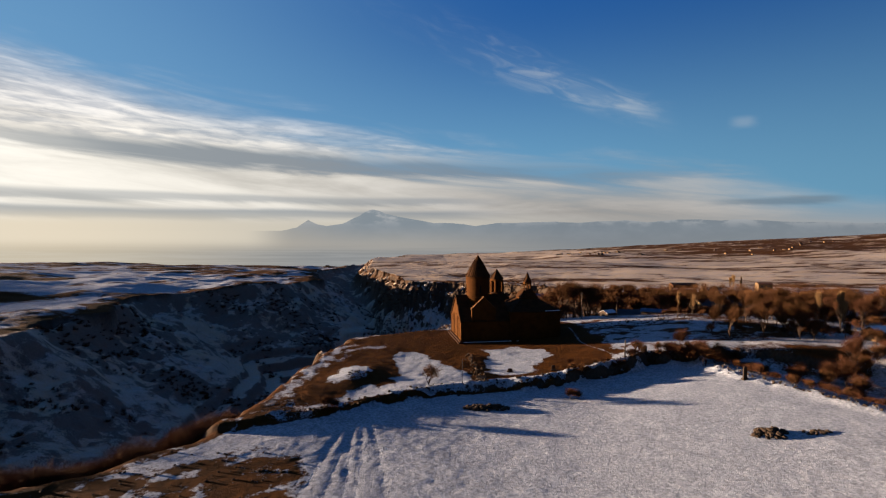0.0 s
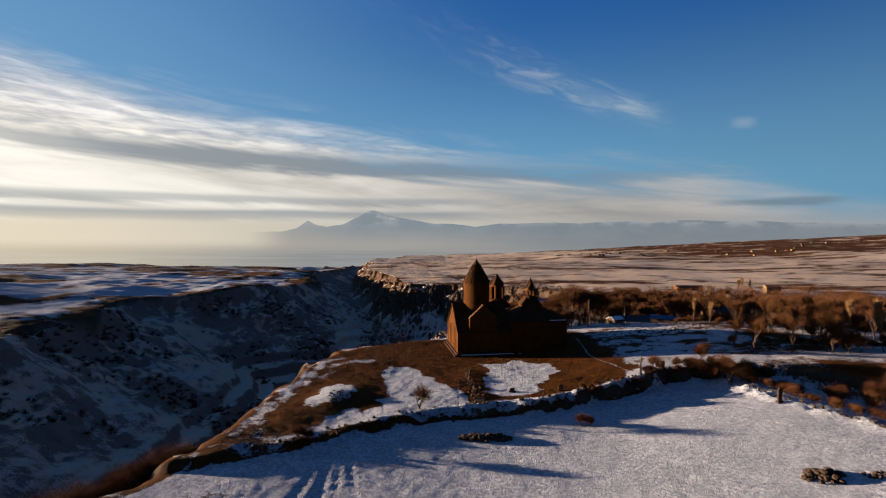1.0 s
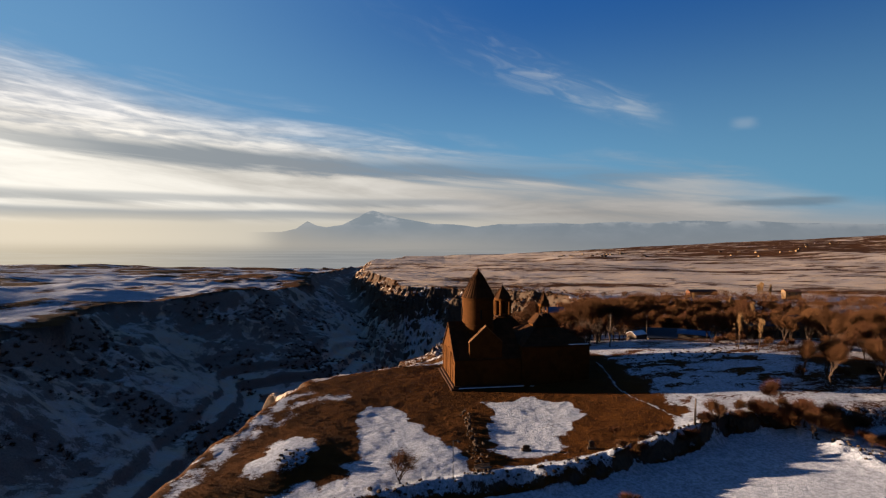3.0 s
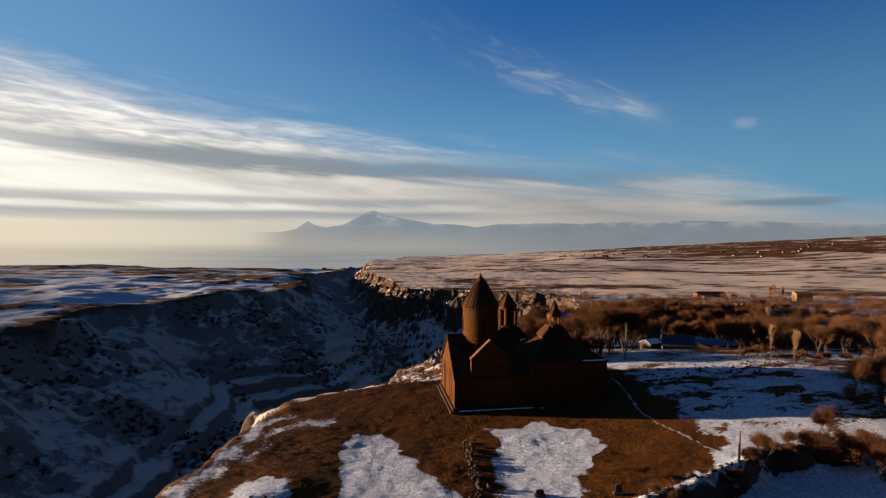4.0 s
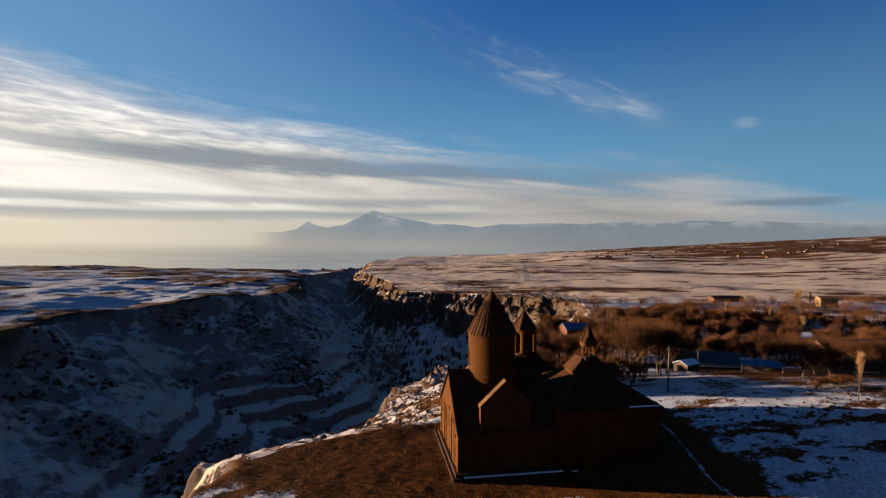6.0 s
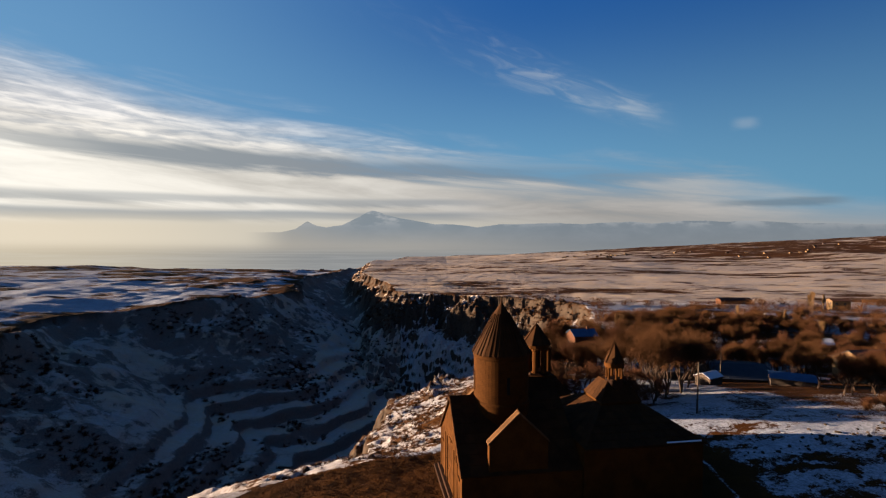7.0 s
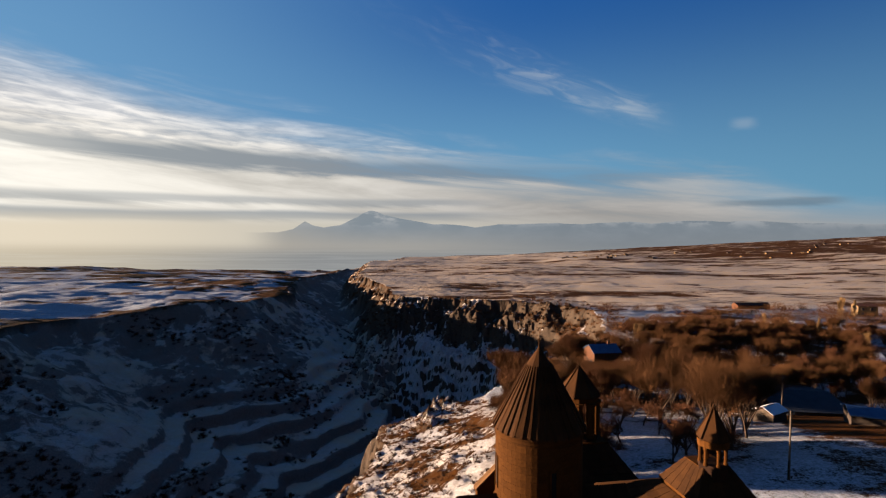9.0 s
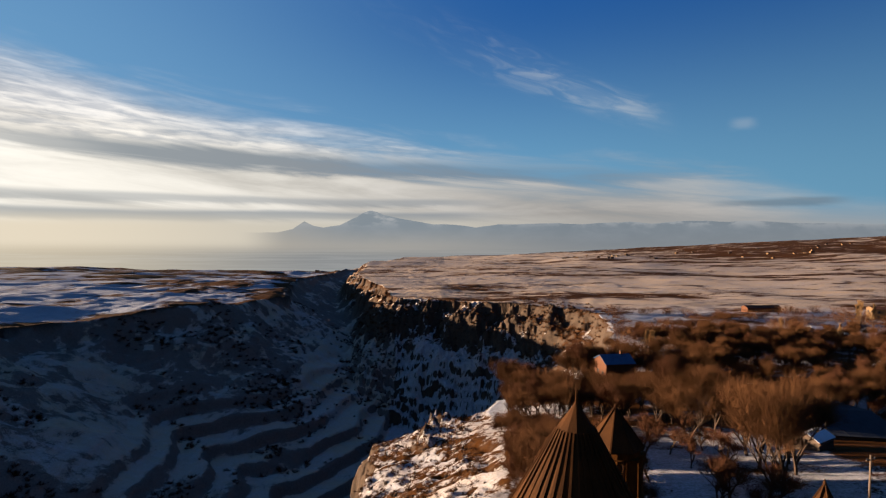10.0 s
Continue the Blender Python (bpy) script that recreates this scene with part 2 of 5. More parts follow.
M_TWIG_GOLD = twig_mat("poplar_twigs", (0.125, 0.070, 0.031), (0.190, 0.110, 0.050))
M_TWIG_RED = twig_mat("hedge_twigs", (0.040, 0.0165, 0.0085), (0.068, 0.0275, 0.0130))
M_BLADE = twig_mat("dry_grass", (0.034, 0.0115, 0.0022), (0.068, 0.0240, 0.0046))
M_PALE = stone_mat("pale_tuff_block", (0.15, 0.090, 0.045), (0.11, 0.068, 0.035))
M_DARKWALL = stone_mat("rubble_wall", (0.060, 0.043, 0.033), (0.040, 0.030, 0.024))
M_SHEET = plain_mat("roof_sheet", (0.030, 0.034, 0.042), (0.022, 0.026, 0.033), 1.5, 0.9)
M_BLUE = plain_mat("blue_roof_sheet", (0.040, 0.085, 0.155), (0.030, 0.062, 0.115), 1.5, 0.85)
M_RUST = plain_mat("rusty_roof", (0.085, 0.035, 0.020), (0.055, 0.025, 0.016), 1.5, 0.8)
M_WOOD = plain_mat("weathered_wood", (0.100, 0.070, 0.050), (0.060, 0.045, 0.035), 5, 0.9)
M_IRON = plain_mat("dark_metal", (0.040, 0.040, 0.042), (0.025, 0.025, 0.027), 5, 0.6, 0.6)
# near-black, painted for the shade inside niches and window slits
M_OPENING_SHADE = plain_mat("dark_opening", (0.010, 0.009, 0.009), (0.006, 0.006, 0.006), 3, 0.8)
M_GLASS = plain_mat("window_glass", (0.03, 0.035, 0.045), (0.02, 0.025, 0.03), 2, 0.12)
M_ORANGE = plain_mat("brick_red_render", (0.080, 0.032, 0.016), (0.060, 0.025, 0.013), 3, 0.85)

# ---- the ground ----
rng = np.random.default_rng(5)
LATTICE = rng.random((256, 256)).astype(np.float32)


def lattice_noise(x, y, seed=0):
    x, y = x + seed * 17.31, y + seed * 9.77
    xi, yi = np.floor(x).astype(int), np.floor(y).astype(int)
    fx, fy = x - xi, y - yi
    fx, fy = fx * fx * (3 - 2 * fx), fy * fy * (3 - 2 * fy)
    a, b = LATTICE[xi % 256, yi % 256], LATTICE[(xi + 1) % 256, yi % 256]
    c, d = LATTICE[xi % 256, (yi + 1) % 256], LATTICE[(xi + 1) % 256, (yi + 1) % 256]
    return (a + (b - a) * fx) * (1 - fy) + (c + (d - c) * fx) * fy - 0.5


def fbm(x, y, seed=0, octaves=4, gain=0.5):
    total, amp = 0.0, 1.0
    for k in range(octaves):
        total = total + amp * lattice_noise(x * 2 ** k, y * 2 ** k, seed + k * 3)
        amp *= gain
    return total


def step(v):
    v = np.clip(v, 0, 1)
    return v * v * (3 - 2 * v)


def away(x, y, line):
    """Distance to a polyline."""
    best = np.full(np.shape(x), 1e9, np.asarray(x).dtype)
    for (ax, ay), (bx, by) in zip(line[:-1], line[1:]):
        dx, dy = bx - ax, by - ay
        k = np.clip(((x - ax) * dx + (y - ay) * dy) / (dx * dx + dy * dy), 0, 1)
        best = np.minimum(best, np.hypot(x - ax - k * dx, y - ay - k * dy))
    return best


def inside(x, y, poly):
    """Which points lie in a polygon."""
    hit = np.zeros(np.shape(x), bool)
    for (ax, ay), (bx, by) in zip(poly, poly[1:] + poly[:1]):
        if ay != by:
            hit ^= ((ay > y) != (by > y)) & (x < (bx - ax) * (y - ay) / (by - ay) + ax)
    return hit


def patch(x, y, poly, soft):
    """1 inside a polygon, 0 outside, softened over its edge."""
    d = away(x, y, poly + poly[:1])
    return step(0.5 + np.where(inside(x, y, poly), d, -d) / (4.4 * soft))


# right-hand rim of the gorge, from behind the start to the far plain, and the left-hand one
RIM_R = [(-120, -1500), (-95, -300), (-74, -110), (-65, -90), (-54, -84), (-46, -75), (-42, -65), (-42, -48), (-40, -18), (-36, -4), (-27, 4), (-17, 9), (-9, 13), (-1, 26), (2, 45), (5, 70), (7, 95), (5, 116), (9, 127), (20, 132), (38, 142), (62, 185), (80, 235), (93, 290), (96, 325), (84, 352), (62, 380), (30, 398), (-8, 420), (-44, 426), (-58, 470), (-72, 570), (-112, 700), (-150, 860), (-196, 1100), (-262, 1700), (-300, 3200), (-300, 4600)]
RIM_L = [(-240, -1500), (-222, -300), (-217, 0), (-221, 95), (-226, 150), (-233, 200), (-250, 256), (-250, 290), (-208, 328), (-186, 345), (-168, 400), (-152, 445), (-176, 520), (-196, 600), (-232, 750), (-272, 1050), (-335, 1700), (-390, 3200), (-390, 4600)]
BANK = [(-46, -70), (-40, -67), (-28.4, -60.6), (-17, -52.5), (-5, -48.3), (10, -44.8), (25, -38.2), (39, -31), (52, -29.5), (70, -34), (100, -48), (400, -120)]


def bank_y(x):
    return np.interp(x, [p[0] for p in BANK], [p[1] for p in BANK])


def middle_x(y):
    """The line between the two uplands."""
    return (np.interp(y, [p[1] for p in RIM_R], [p[0] for p in RIM_R]) + np.interp(y, [p[1] for p in RIM_L], [p[0] for p in RIM_L])) / 2


def in_gorge(x, y):
    yr, xr = [p[1] for p in RIM_R], [p[0] for p in RIM_R]
    yl, xl = [p[1] for p in RIM_L], [p[0] for p in RIM_L]
    wob = 5.0 * fbm(y / 34.0, x * 0 + 3.0, 21, 4) * step((y + 60) / 60 + 0.2)
    wl = 16.0 * fbm(y / 26.0, x * 0 + 5.0, 23, 4)
    return (x < np.interp(y, yr, xr) + wob * 0.5) & (x > np.interp(y, yl, xl) + wl)


def upland(x, y):
    """The surface as it would lie without the gorge."""
    z = -14.0 * step((y - 8) / 125) - 7.0 * step((y - 150) / 220) - 0.034 * np.maximum(0, y - 350)
    z = z - 3.0 * step((y - 45) / 70) * step((34 - x) / 30) * (1 - step((y - 250) / 60))
    z = z + 0.050 * np.maximum(x, 0) * np.clip((y - 250) / 2700, 0, 1)
    z = z + 4.0 * step((x + 5) / 80) * (1 - step((y - 10) / 90))
    left = step((middle_x(y) + 10 - x) / 80)
    z = z * (1 - left) + left * (-19 - 0.046 * np.maximum(0, y - 350) - 0.10 * np.maximum(0, y - 1500))
    dist = np.hypot(x, y)
    z = z + fbm(x / 420, y / 420, 2, 4) * 16 * step((dist - 350) / 900)
    z = z + 0.75 * fbm(x / 22, y / 26, 16, 4, 0.6) * step((y - 190) / 160) * (1 - 0.6 * step((y - 1200) / 800))
    z = z + fbm(x / 60, y / 40, 4, 4) * (4.5 * left + 1.5 * step((y - 120) / 200))
    # a long hill beyond the far bank, out of view, shading it from low sun
    along = step((y + 900) / 500) * (1 - step((y - 550) / 650))
    z = z + (151 + 22 * fbm(x / 300, y / 150, 14, 4)) * along * np.exp(-((x + 1950) / 330) ** 2)
    field = step((bank_y(x) - y) / 2.4 + 0.5 + 0.95 * fbm(x / 4.5, y / 4.5, 8, 4, 0.6)) * step((x + 75) / 20)
    west = 1 - step((x + 38) / 75)
    z = z - 2.0 * field * (1 - 0.50 * west * np.exp(-((bank_y(x) - y) / 18) ** 2)) - 0.6 * field * np.exp(-((y - bank_y(x) + 7) / 9) ** 2) * step((x - 6) / 14) * (1 - step((x - 44) / 9))
    z = z + (0.30 - 0.18 * field) * fbm(x / 9, y / 9, 6, 4) + (0.10 - 0.03 * field) * fbm(x / 0.8, y / 0.8, 7, 3, 0.55)
    # a snowy mound and a lumpy lip along the field's far side
    z = z + 0.75 * np.exp(-((x + 29.5) / 4.2) ** 2 - ((y + 41.5) / 6.0) ** 2)
    lip = away(x, y, [(49, -31), (51, -44), (55, -54), (62, -69), (72, -90)])
    z = z + (0.30 + 0.9 * fbm(x / 1.6, y / 1.6, 12, 3)) * np.exp(-(lip / 1.8) ** 2)
    # cart ruts down the field
    for off, lean in ((-1.0, -0.125), (0.9, -0.11), (-2.2, 0.05), (-0.2, 0.03), (2.4, -0.20)):
        rut = np.abs(x - (-24.3 + off + (y + 65) * lean + 0.7 * fbm(y / 9, y * 0 + off, 18, 2)))
        z = z - 0.07 * np.exp(-(rut / 0.35) ** 2) * ((y < -63) & (y > -130))
    return z


def ground_z(x, y):
    top = upland(x, y)
    g = in_gorge(x, y)
    dr = away(x, y, RIM_R) + (3 + 5 * step((y - 280) / 60)) * fbm(x / 14, y / 14, 31, 4, 0.6) + (2.2 - 1.3 * step((20 - y) / 20)) * fbm(x / 3.3, y / 3.3, 32, 3, 0.6)
    dl = away(x, y, RIM_L) + 9 * fbm(x / 40, y / 40, 33, 4)
    dr, dl = np.maximum(dr, 0), np.maximum(dl, 0)
    cape = step((y + 3) / 14) * (1 - step((y - 112) / 18))
    bay = step((y - 300) / 50)
    near = 1 - step((y + 18) / 16)
    wide = 20 + 8 * step((y - 30) / 40) - 8 * step((20 - y) / 20) + 3.5 * fbm(x / 9, y / 9, 37, 4, 0.6)
    ledge = 0.5 + 0.9 * fbm(x / 22, y / 22, 36, 3)
    fr_cape = -((0.40 - 0.12 * step((y - 60) / 40)) * wide * np.clip(dr / wide, 0, 1) ** 1.1 + 44 * step((dr - wide) / 13) + 45 * step((dr - wide - 8) / 90))
    fr_bay = -(8 * step(dr / 9) + 17 * step((dr - 3 - 12 * np.clip(ledge, 0, 1)) / 24) + 66 * step((dr - 10) / 105))
    fr_near = -(9 * step(dr / 8) + 84 * step((dr - 3) / 85))
    rest = 1 - np.maximum(np.maximum(cape, bay), near)
    fr_rest = -(12 * step(dr / 8) + 80 * step((dr - 6) / 95))
    fr = (cape * fr_cape + bay * fr_bay + near * fr_near + rest * fr_rest) / (cape + bay + near + rest)
    fl = -(6 * step(dl / 14) + 84 * np.clip(dl / 165, 0, 1) ** 0.9)
    # old field terraces on the slopes
    def terraced(f, amount, rise):
        q = f / rise + 0.16 * fbm(x / 110, y / 110, 41, 3) + 0.05 * fbm(x / 20, y / 20, 42, 3)
        k = np.floor(q)
        return f + amount * rise * (k + step((q - k - 0.62) / 0.34) - q)
    fl = terraced(fl, 0.85 * step((dl - 50) / 50), 7.0) + (1.3 + 5.0 * step((95 - dl) / 70)) * fbm(x / 24, y / 24, 43, 5, 0.6) * step(dl / 16)
    fr = terraced(fr, 0.6 * step((dr - 35) / 20), 6.5)
    fr = fr + (2.0 * fbm(x / 3.6, y / 5, 45, 5, 0.65) * (0.6 - 0.25 * cape) + 9.0 * bay * fbm(x / 20, y / 22, 46, 5, 0.62)) * step(dr / 4)
    f = np.maximum(fr, fl)
    shallow = 1 - 0.6 * step((y - 900) / 2000)
    z = top + np.where(g, f * shallow, 0)
    # an earthen lip along the bank, added to lengthen its shadow on the field
    z = z + (0.5 + 0.2 * step((x - 5) / 20)) * np.exp(-((y - bank_y(x) - 1.1) / 1.2) ** 2) * step((x + 16) / 12) * (1 - step((x - 48) / 8)) * (1 + 1.1 * fbm(x / 2.2, y / 2.2, 48, 4, 0.6))
    # lower ground past the field's right-hand edge
    past = x - (49 + 13 * np.clip((-31 - y) / 40, 0, 3) ** 1.3) - 3.0
    z = z - 2.4 * step(past / 4.5) * (1 - step((past - 22) / 22)) * step((-31 - y) / 9) * step((y + 150) / 30)
    # a crag at the cape's end
    for cx, cy, h, w in ((-9.5, 120, 3.6, 2.6), (-7.5, 116, 2.2, 3.0), (-11, 108, 2.0, 2.4), (-12, 98, 1.6, 2.2), (-2, 119, 1.6, 3.0)):
        z = z + h * np.exp(-((x - cx) / w) ** 2 - ((y - cy) / (w * 1.5)) ** 2) * (1 + 1.6 * fbm(x / 1.6, y / 2.2, 47, 4, 0.6))
    return z


def spaced(stops):
    """Grid lines: (from, spacing) pairs, the spacing growing evenly to the next stop."""
    out = [stops[0][0]]
    for (a, s), (b, s2) in zip(stops[:-1], stops[1:]):
        while out[-1] < b - 1e-6:
            k = (out[-1] - a) / (b - a)
            out.append(out[-1] + s + (s2 - s) * max(0.0, k))
    return np.array(out)


LAID = {}   # the sheet as laid, to stand things on


def sheet(name, gx, gy, mat):
    X, Y = np.meshgrid(gx.astype(np.float32), gy.astype(np.float32))
    Z = ground_z(X, Y)
    LAID.update(x=gx, y=gy, z=Z)
    nx, ny = len(gx), len(gy)
    me = bpy.data.meshes.new(name)
    me.vertices.add(nx * ny)
    me.vertices.foreach_set("co", np.stack([X, Y, Z], -1).astype(np.float32).ravel())
    i = (np.arange(ny - 1)[:, None] * nx + np.arange(nx - 1)[None, :])
    quads = np.stack([i, i + 1, i + 1 + nx, i + nx], -1).astype(np.int32).ravel()
    count = (nx - 1) * (ny - 1)
    me.loops.add(count * 4), me.polygons.add(count)
    me.loops.foreach_set("vertex_index", quads)
    me.polygons.foreach_set("loop_start", np.arange(0, count * 4, 4, dtype=np.int32))
    me.update(calc_edges=True)
    me.polygons.foreach_set("use_smooth", np.ones(count, bool))
    zy, zx = np.gradient(Z, gy, gx)
    cover = snow_cover(X, Y, Z, np.hypot(zx, zy), zx)
    for key, value in zip(("snow", "rock", "far", "thin", "scree"), cover):
        me.attributes.new(key, "FLOAT", "POINT").data.foreach_set("value", np.clip(value, -2, 2).astype(np.float32).ravel())
    me.materials.append(mat)
    return new(name, me)


def snow_cover(x, y, z, slope, zx):
    """How much snow lies (above 0.5: covered), where rock shows, and where only broad patches can be told."""
    dist = np.hypot(x, y + 40)
    g = in_gorge(x, y)
    x0, y0 = x, y
    x = x + 3.2 * fbm(x0 / 5, y0 / 5, 95, 4, 0.6)
    y = y + 3.2 * fbm(x0 / 5, y0 / 5, 97, 4, 0.6) * step((np.abs(y0 - bank_y(x0)) - 1.5) / 3)
    far = step((dist - 170) / 160) * np.where(g & (y < 520), 0.35, 1.0)
    s = 0.66 + 0.5 * fbm(x / 55, y / 26, 51, 4)
    field = (y < bank_y(x) - 0.6) & (x < 62) & ~g
    s = np.where(field, 1.15, s)
    # bare grass by the near edge of the field
    bare = patch(x, y, [(-66, -86), (-53, -83.5), (-43, -76), (-34.5, -75.7), (-28.6, -82), (-26, -100), (-30, -140), (-80, -130)], 2.0)
    s = np.where(field, s - bare * (0.85 + 1.1 * fbm(x / 2.2, y / 2.2, 52, 4, 0.6)), s)
    # the bank itself
    s = s - 1.2 * step(1 - np.abs(y - bank_y(x) + 0.2) / 1.3) * (x > -44) * (x < 60)
    # grass round the church, with patches of snow
    turf = patch(x, y, [(-44, -70), (-28, -60), (-5, -48), (12, -44), (27, -37), (30, -30), (32.5, -27), (34, -20), (34.5, -10), (33.5, 4), (32, 14), (28, 20), (20, 26), (-4, 14), (-20, 9), (-40, 2)], 0.9)
    s = s * (1 - turf) + turf * (0.02 + 0.30 * fbm(x / 6, y / 6, 53, 3))
    for poly, amount, soft in (
            ([(-33.6, -46), (-33.5, -39.5), (-31, -32), (-27.5, -33.5), (-25.4, -37), (-24.6, -42.2), (-27.4, -46.2), (-31.6, -48)], 1.0, 0.5),
            ([(-24, -26), (-23.3, -20.9), (-18, -18.9), (-12.3, -25.7), (-7.2, -34.4), (-3.7, -40), (-4.8, -46), (-14, -51), (-19.8, -46), (-19.5, -36.7), (-21, -31)], 1.0, 0.5),
            ([(0, -19.4), (3.1, -15.6), (10.2, -14.4), (15.6, -20), (16.4, -24.4), (12, -32.6), (10.6, -40), (2.5, -40), (-1, -33)], 1.0, 0.5),
            ([(-36, -62), (-29, -55), (-24, -49), (-20, -53), (-28, -59)], 0.95, 0.8),
            ([(-27, -55), (-20, -47), (-5, -43.5), (-2, -46.5), (-14, -50.5), (-22, -54.5)], 1.0, 0.5),
            ([(-41, -66), (-35, -66), (-31, -61), (-37, -57), (-40, -58)], 0.5, 1.0),
            ([(-17, -52), (-5, -48), (10, -44.5), (25, -38), (35, -32), (34, -29), (29, -30.5), (26, -35.4), (20, -38.4), (10, -41.8), (-5, -45), (-15, -49)], 1.0, 0.5),
            ([(-42.5, -62), (-42, -45), (-40, -18), (-35, -6), (-33, -9), (-36.5, -20), (-38, -45), (-39, -60)], 0.62, 0.8),
            ([(-37, -30), (-35, -16), (-26, -8), (-25, -12), (-31, -20)], 0.52, 0.8)):
        s = np.maximum(s, patch(x, y, poly, soft) * (amount + 0.55 * fbm(x / 3, y / 3, 54, 4, 0.6)))
    # trampled yard beyond the footpath: snow broken by earth in streaks
    yard = patch(x, y, [(30.5, -32), (48, -27.5), (64, -27), (84, -20), (86, 8), (72, 32), (34, 32), (31, 20), (32.5, 10), (34.5, -4), (34.5, -18), (33, -26)], 0.9)
    s = s * (1 - yard) + yard * (0.70 + 1.0 * fbm(x / 9 + y / 30, y / 2.2 - x / 14, 55, 5, 0.6))
    trail = away(x0, y0, [(28.5, 8), (28, -0.8), (26.8, -11.6), (27.6, -17.6), (29.8, -25.8), (30.8, -31.6)])
    s = np.maximum(s, 0.58 * np.exp(-(trail / 0.36) ** 4))
    # village and orchards
    village = patch(x, y, [(34, 30), (75, 10), (62, -35), (70, -60), (160, -60), (200, 120), (150, 230), (95, 240), (60, 170), (20, 128), (-5, 90), (0, 30)], 6)
    s = s * (1 - village) + village * (0.34 + 0.8 * fbm(x / 16, y / 11, 56, 4))
    orchard = patch(x, y, [(14, 26), (34, 24), (56, 34), (58, 84), (30, 86), (16, 70)], 2.5)
    s = s * (1 - orchard) + orchard * (0.72 + 0.7 * fbm(x / 6, y / 4, 63, 4))
    hedges = patch(x, y, [(57, -36), (64, -52), (78, -84), (150, -70), (150, 12), (92, 12), (88, -18), (66, -28)], 3)
    s = s + 0.26 * hedges
    # open upland beyond
    open_r = step((y - 300) / 80) * (x > middle_x(y)) * (~g)
    s = s * (1 - open_r) + open_r * (0.68 + 0.70 * fbm(x / 120, y / 60, 57, 6, 0.7) + 0.40 * fbm(x / 260, y / 150, 64, 3))
    brown = step((x - 300 - 0.1 * y) / 700) * step((y - 1300) / 700)
    s = s - 0.45 * brown
    left = (x < middle_x(y)) & ~g
    s = np.where(left, 0.62 + 1.15 * fbm(x / 70, y / 48, 58, 6, 0.62) - 0.35 * step((y - 1000) / 400) - 0.7 * np.exp(-(away(x, y, RIM_L) / 16) ** 2), s)
    # the gorge: snow on ledges, scrub and rock on the steeper ground
    from_l = away(x, y, RIM_L)
    upper = step((105 - from_l) / 60)
    blotch = fbm(x / 46, y / 38, 66, 3, 0.55)
    deep = 0.82 - 0.20 * upper - (0.55 - 0.22 * upper) * slope + 0.55 * blotch + (0.26 + 0.30 * upper) * fbm(x / 15, y / 13, 59, 4, 0.62) + (0.30 + 0.30 * upper) * fbm(x / 4, y / 4, 61, 3)
    s = np.where(g, deep, s)
    brink = g & (y < 0) & (x > -90)
    s = np.where(brink, s - 0.48 * step((9 - away(x, y, RIM_R)) / 6) + 0.9 * fbm(x / 2.4, y / 2.4, 62, 3), s)
    bay = step((y - 290) / 40) * (x > -110)
    s = np.where(g, s - 0.22 * step((y - 440) / 60), s)
    s = np.where(g, s + bay * (-0.28 + 0.85 * step((away(x, y, RIM_R) - 26) / 16) + 0.28 * np.minimum(slope, 1.5) + 1.1 * fbm(x / 8, y / 8, 67, 5, 0.65)) - 0.30 * bay * step((x - 55) / 20), s)
    cape = g & (y > -2) & (y < 135) & (x > -60)
    s = np.where(cape, 0.66 - 0.16 * slope + 0.75 * fbm(x / 4.5, y / 1.5, 60, 5, 0.68) + 0.6 * fbm(x / 9, y / 9, 68, 3), s)
    crest = patch(x, y, [(-12, 40), (-2, 40), (4, 110), (0, 128), (-12, 126)], 3)
    s = np.where(~g, s - 0.1 * crest, s)
    rock = np.where(g, step((slope - 0.45) / 0.7), step((slope - 0.9) / 0.8))
    s = s - np.where(g & (y > 0), 0.4, 0.9) * step((slope - 1.3) / 0.9)
    # grass-thinned snow; on the upland it also carries the painted sun warmth
    thin = np.maximum(np.maximum(open_r * 0.95, 0.30 * village), np.where(g & (y > -20), 0.45 + 0.50 * (x < -45), 0))
    # where the shaded left slope gets its lifted ground colour
    scree = np.where(g & (x < -45), 1.0, 0.0) * step((away(x, y, RIM_R) - 25) / 20)
    return s, rock, far, thin, scree


ground = sheet("ground", spaced([(-4300, 120), (-800, 25), (-270, 2.2), (-75, 1.0), (-45, 0.5), (52, 0.5), (100, 1.3), (180, 3.0), (800, 25), (4300, 120)]),
               spaced([(-1500, 80), (-260, 10), (-130, 1.0), (-95, 0.45), (-30, 0.45), (30, 0.6), (140, 1.2), (330, 2.0), (345, 1.2), (440, 1.3), (520, 3.0), (1200, 14), (4500, 70)]), M_GROUND)
tagged(ground, "snow-patched upland of brown grass cut by a deep rocky gorge", "ground", kind="structure")


def gz(x, y):
    """Height of the laid ground."""
    gx, gy, Z = LAID["x"], LAID["y"], LAID["z"]
    i = min(max(int(np.searchsorted(gx, x)) - 1, 0), len(gx) - 2)
    j = min(max(int(np.searchsorted(gy, y)) - 1, 0), len(gy) - 2)
    u, v = (x - gx[i]) / (gx[i + 1] - gx[i]), (y - gy[j]) / (gy[j + 1] - gy[j])
    return float((Z[j, i] * (1 - u) + Z[j, i + 1] * u) * (1 - v) + (Z[j + 1, i] * (1 - u) + Z[j + 1, i + 1] * u) * v)


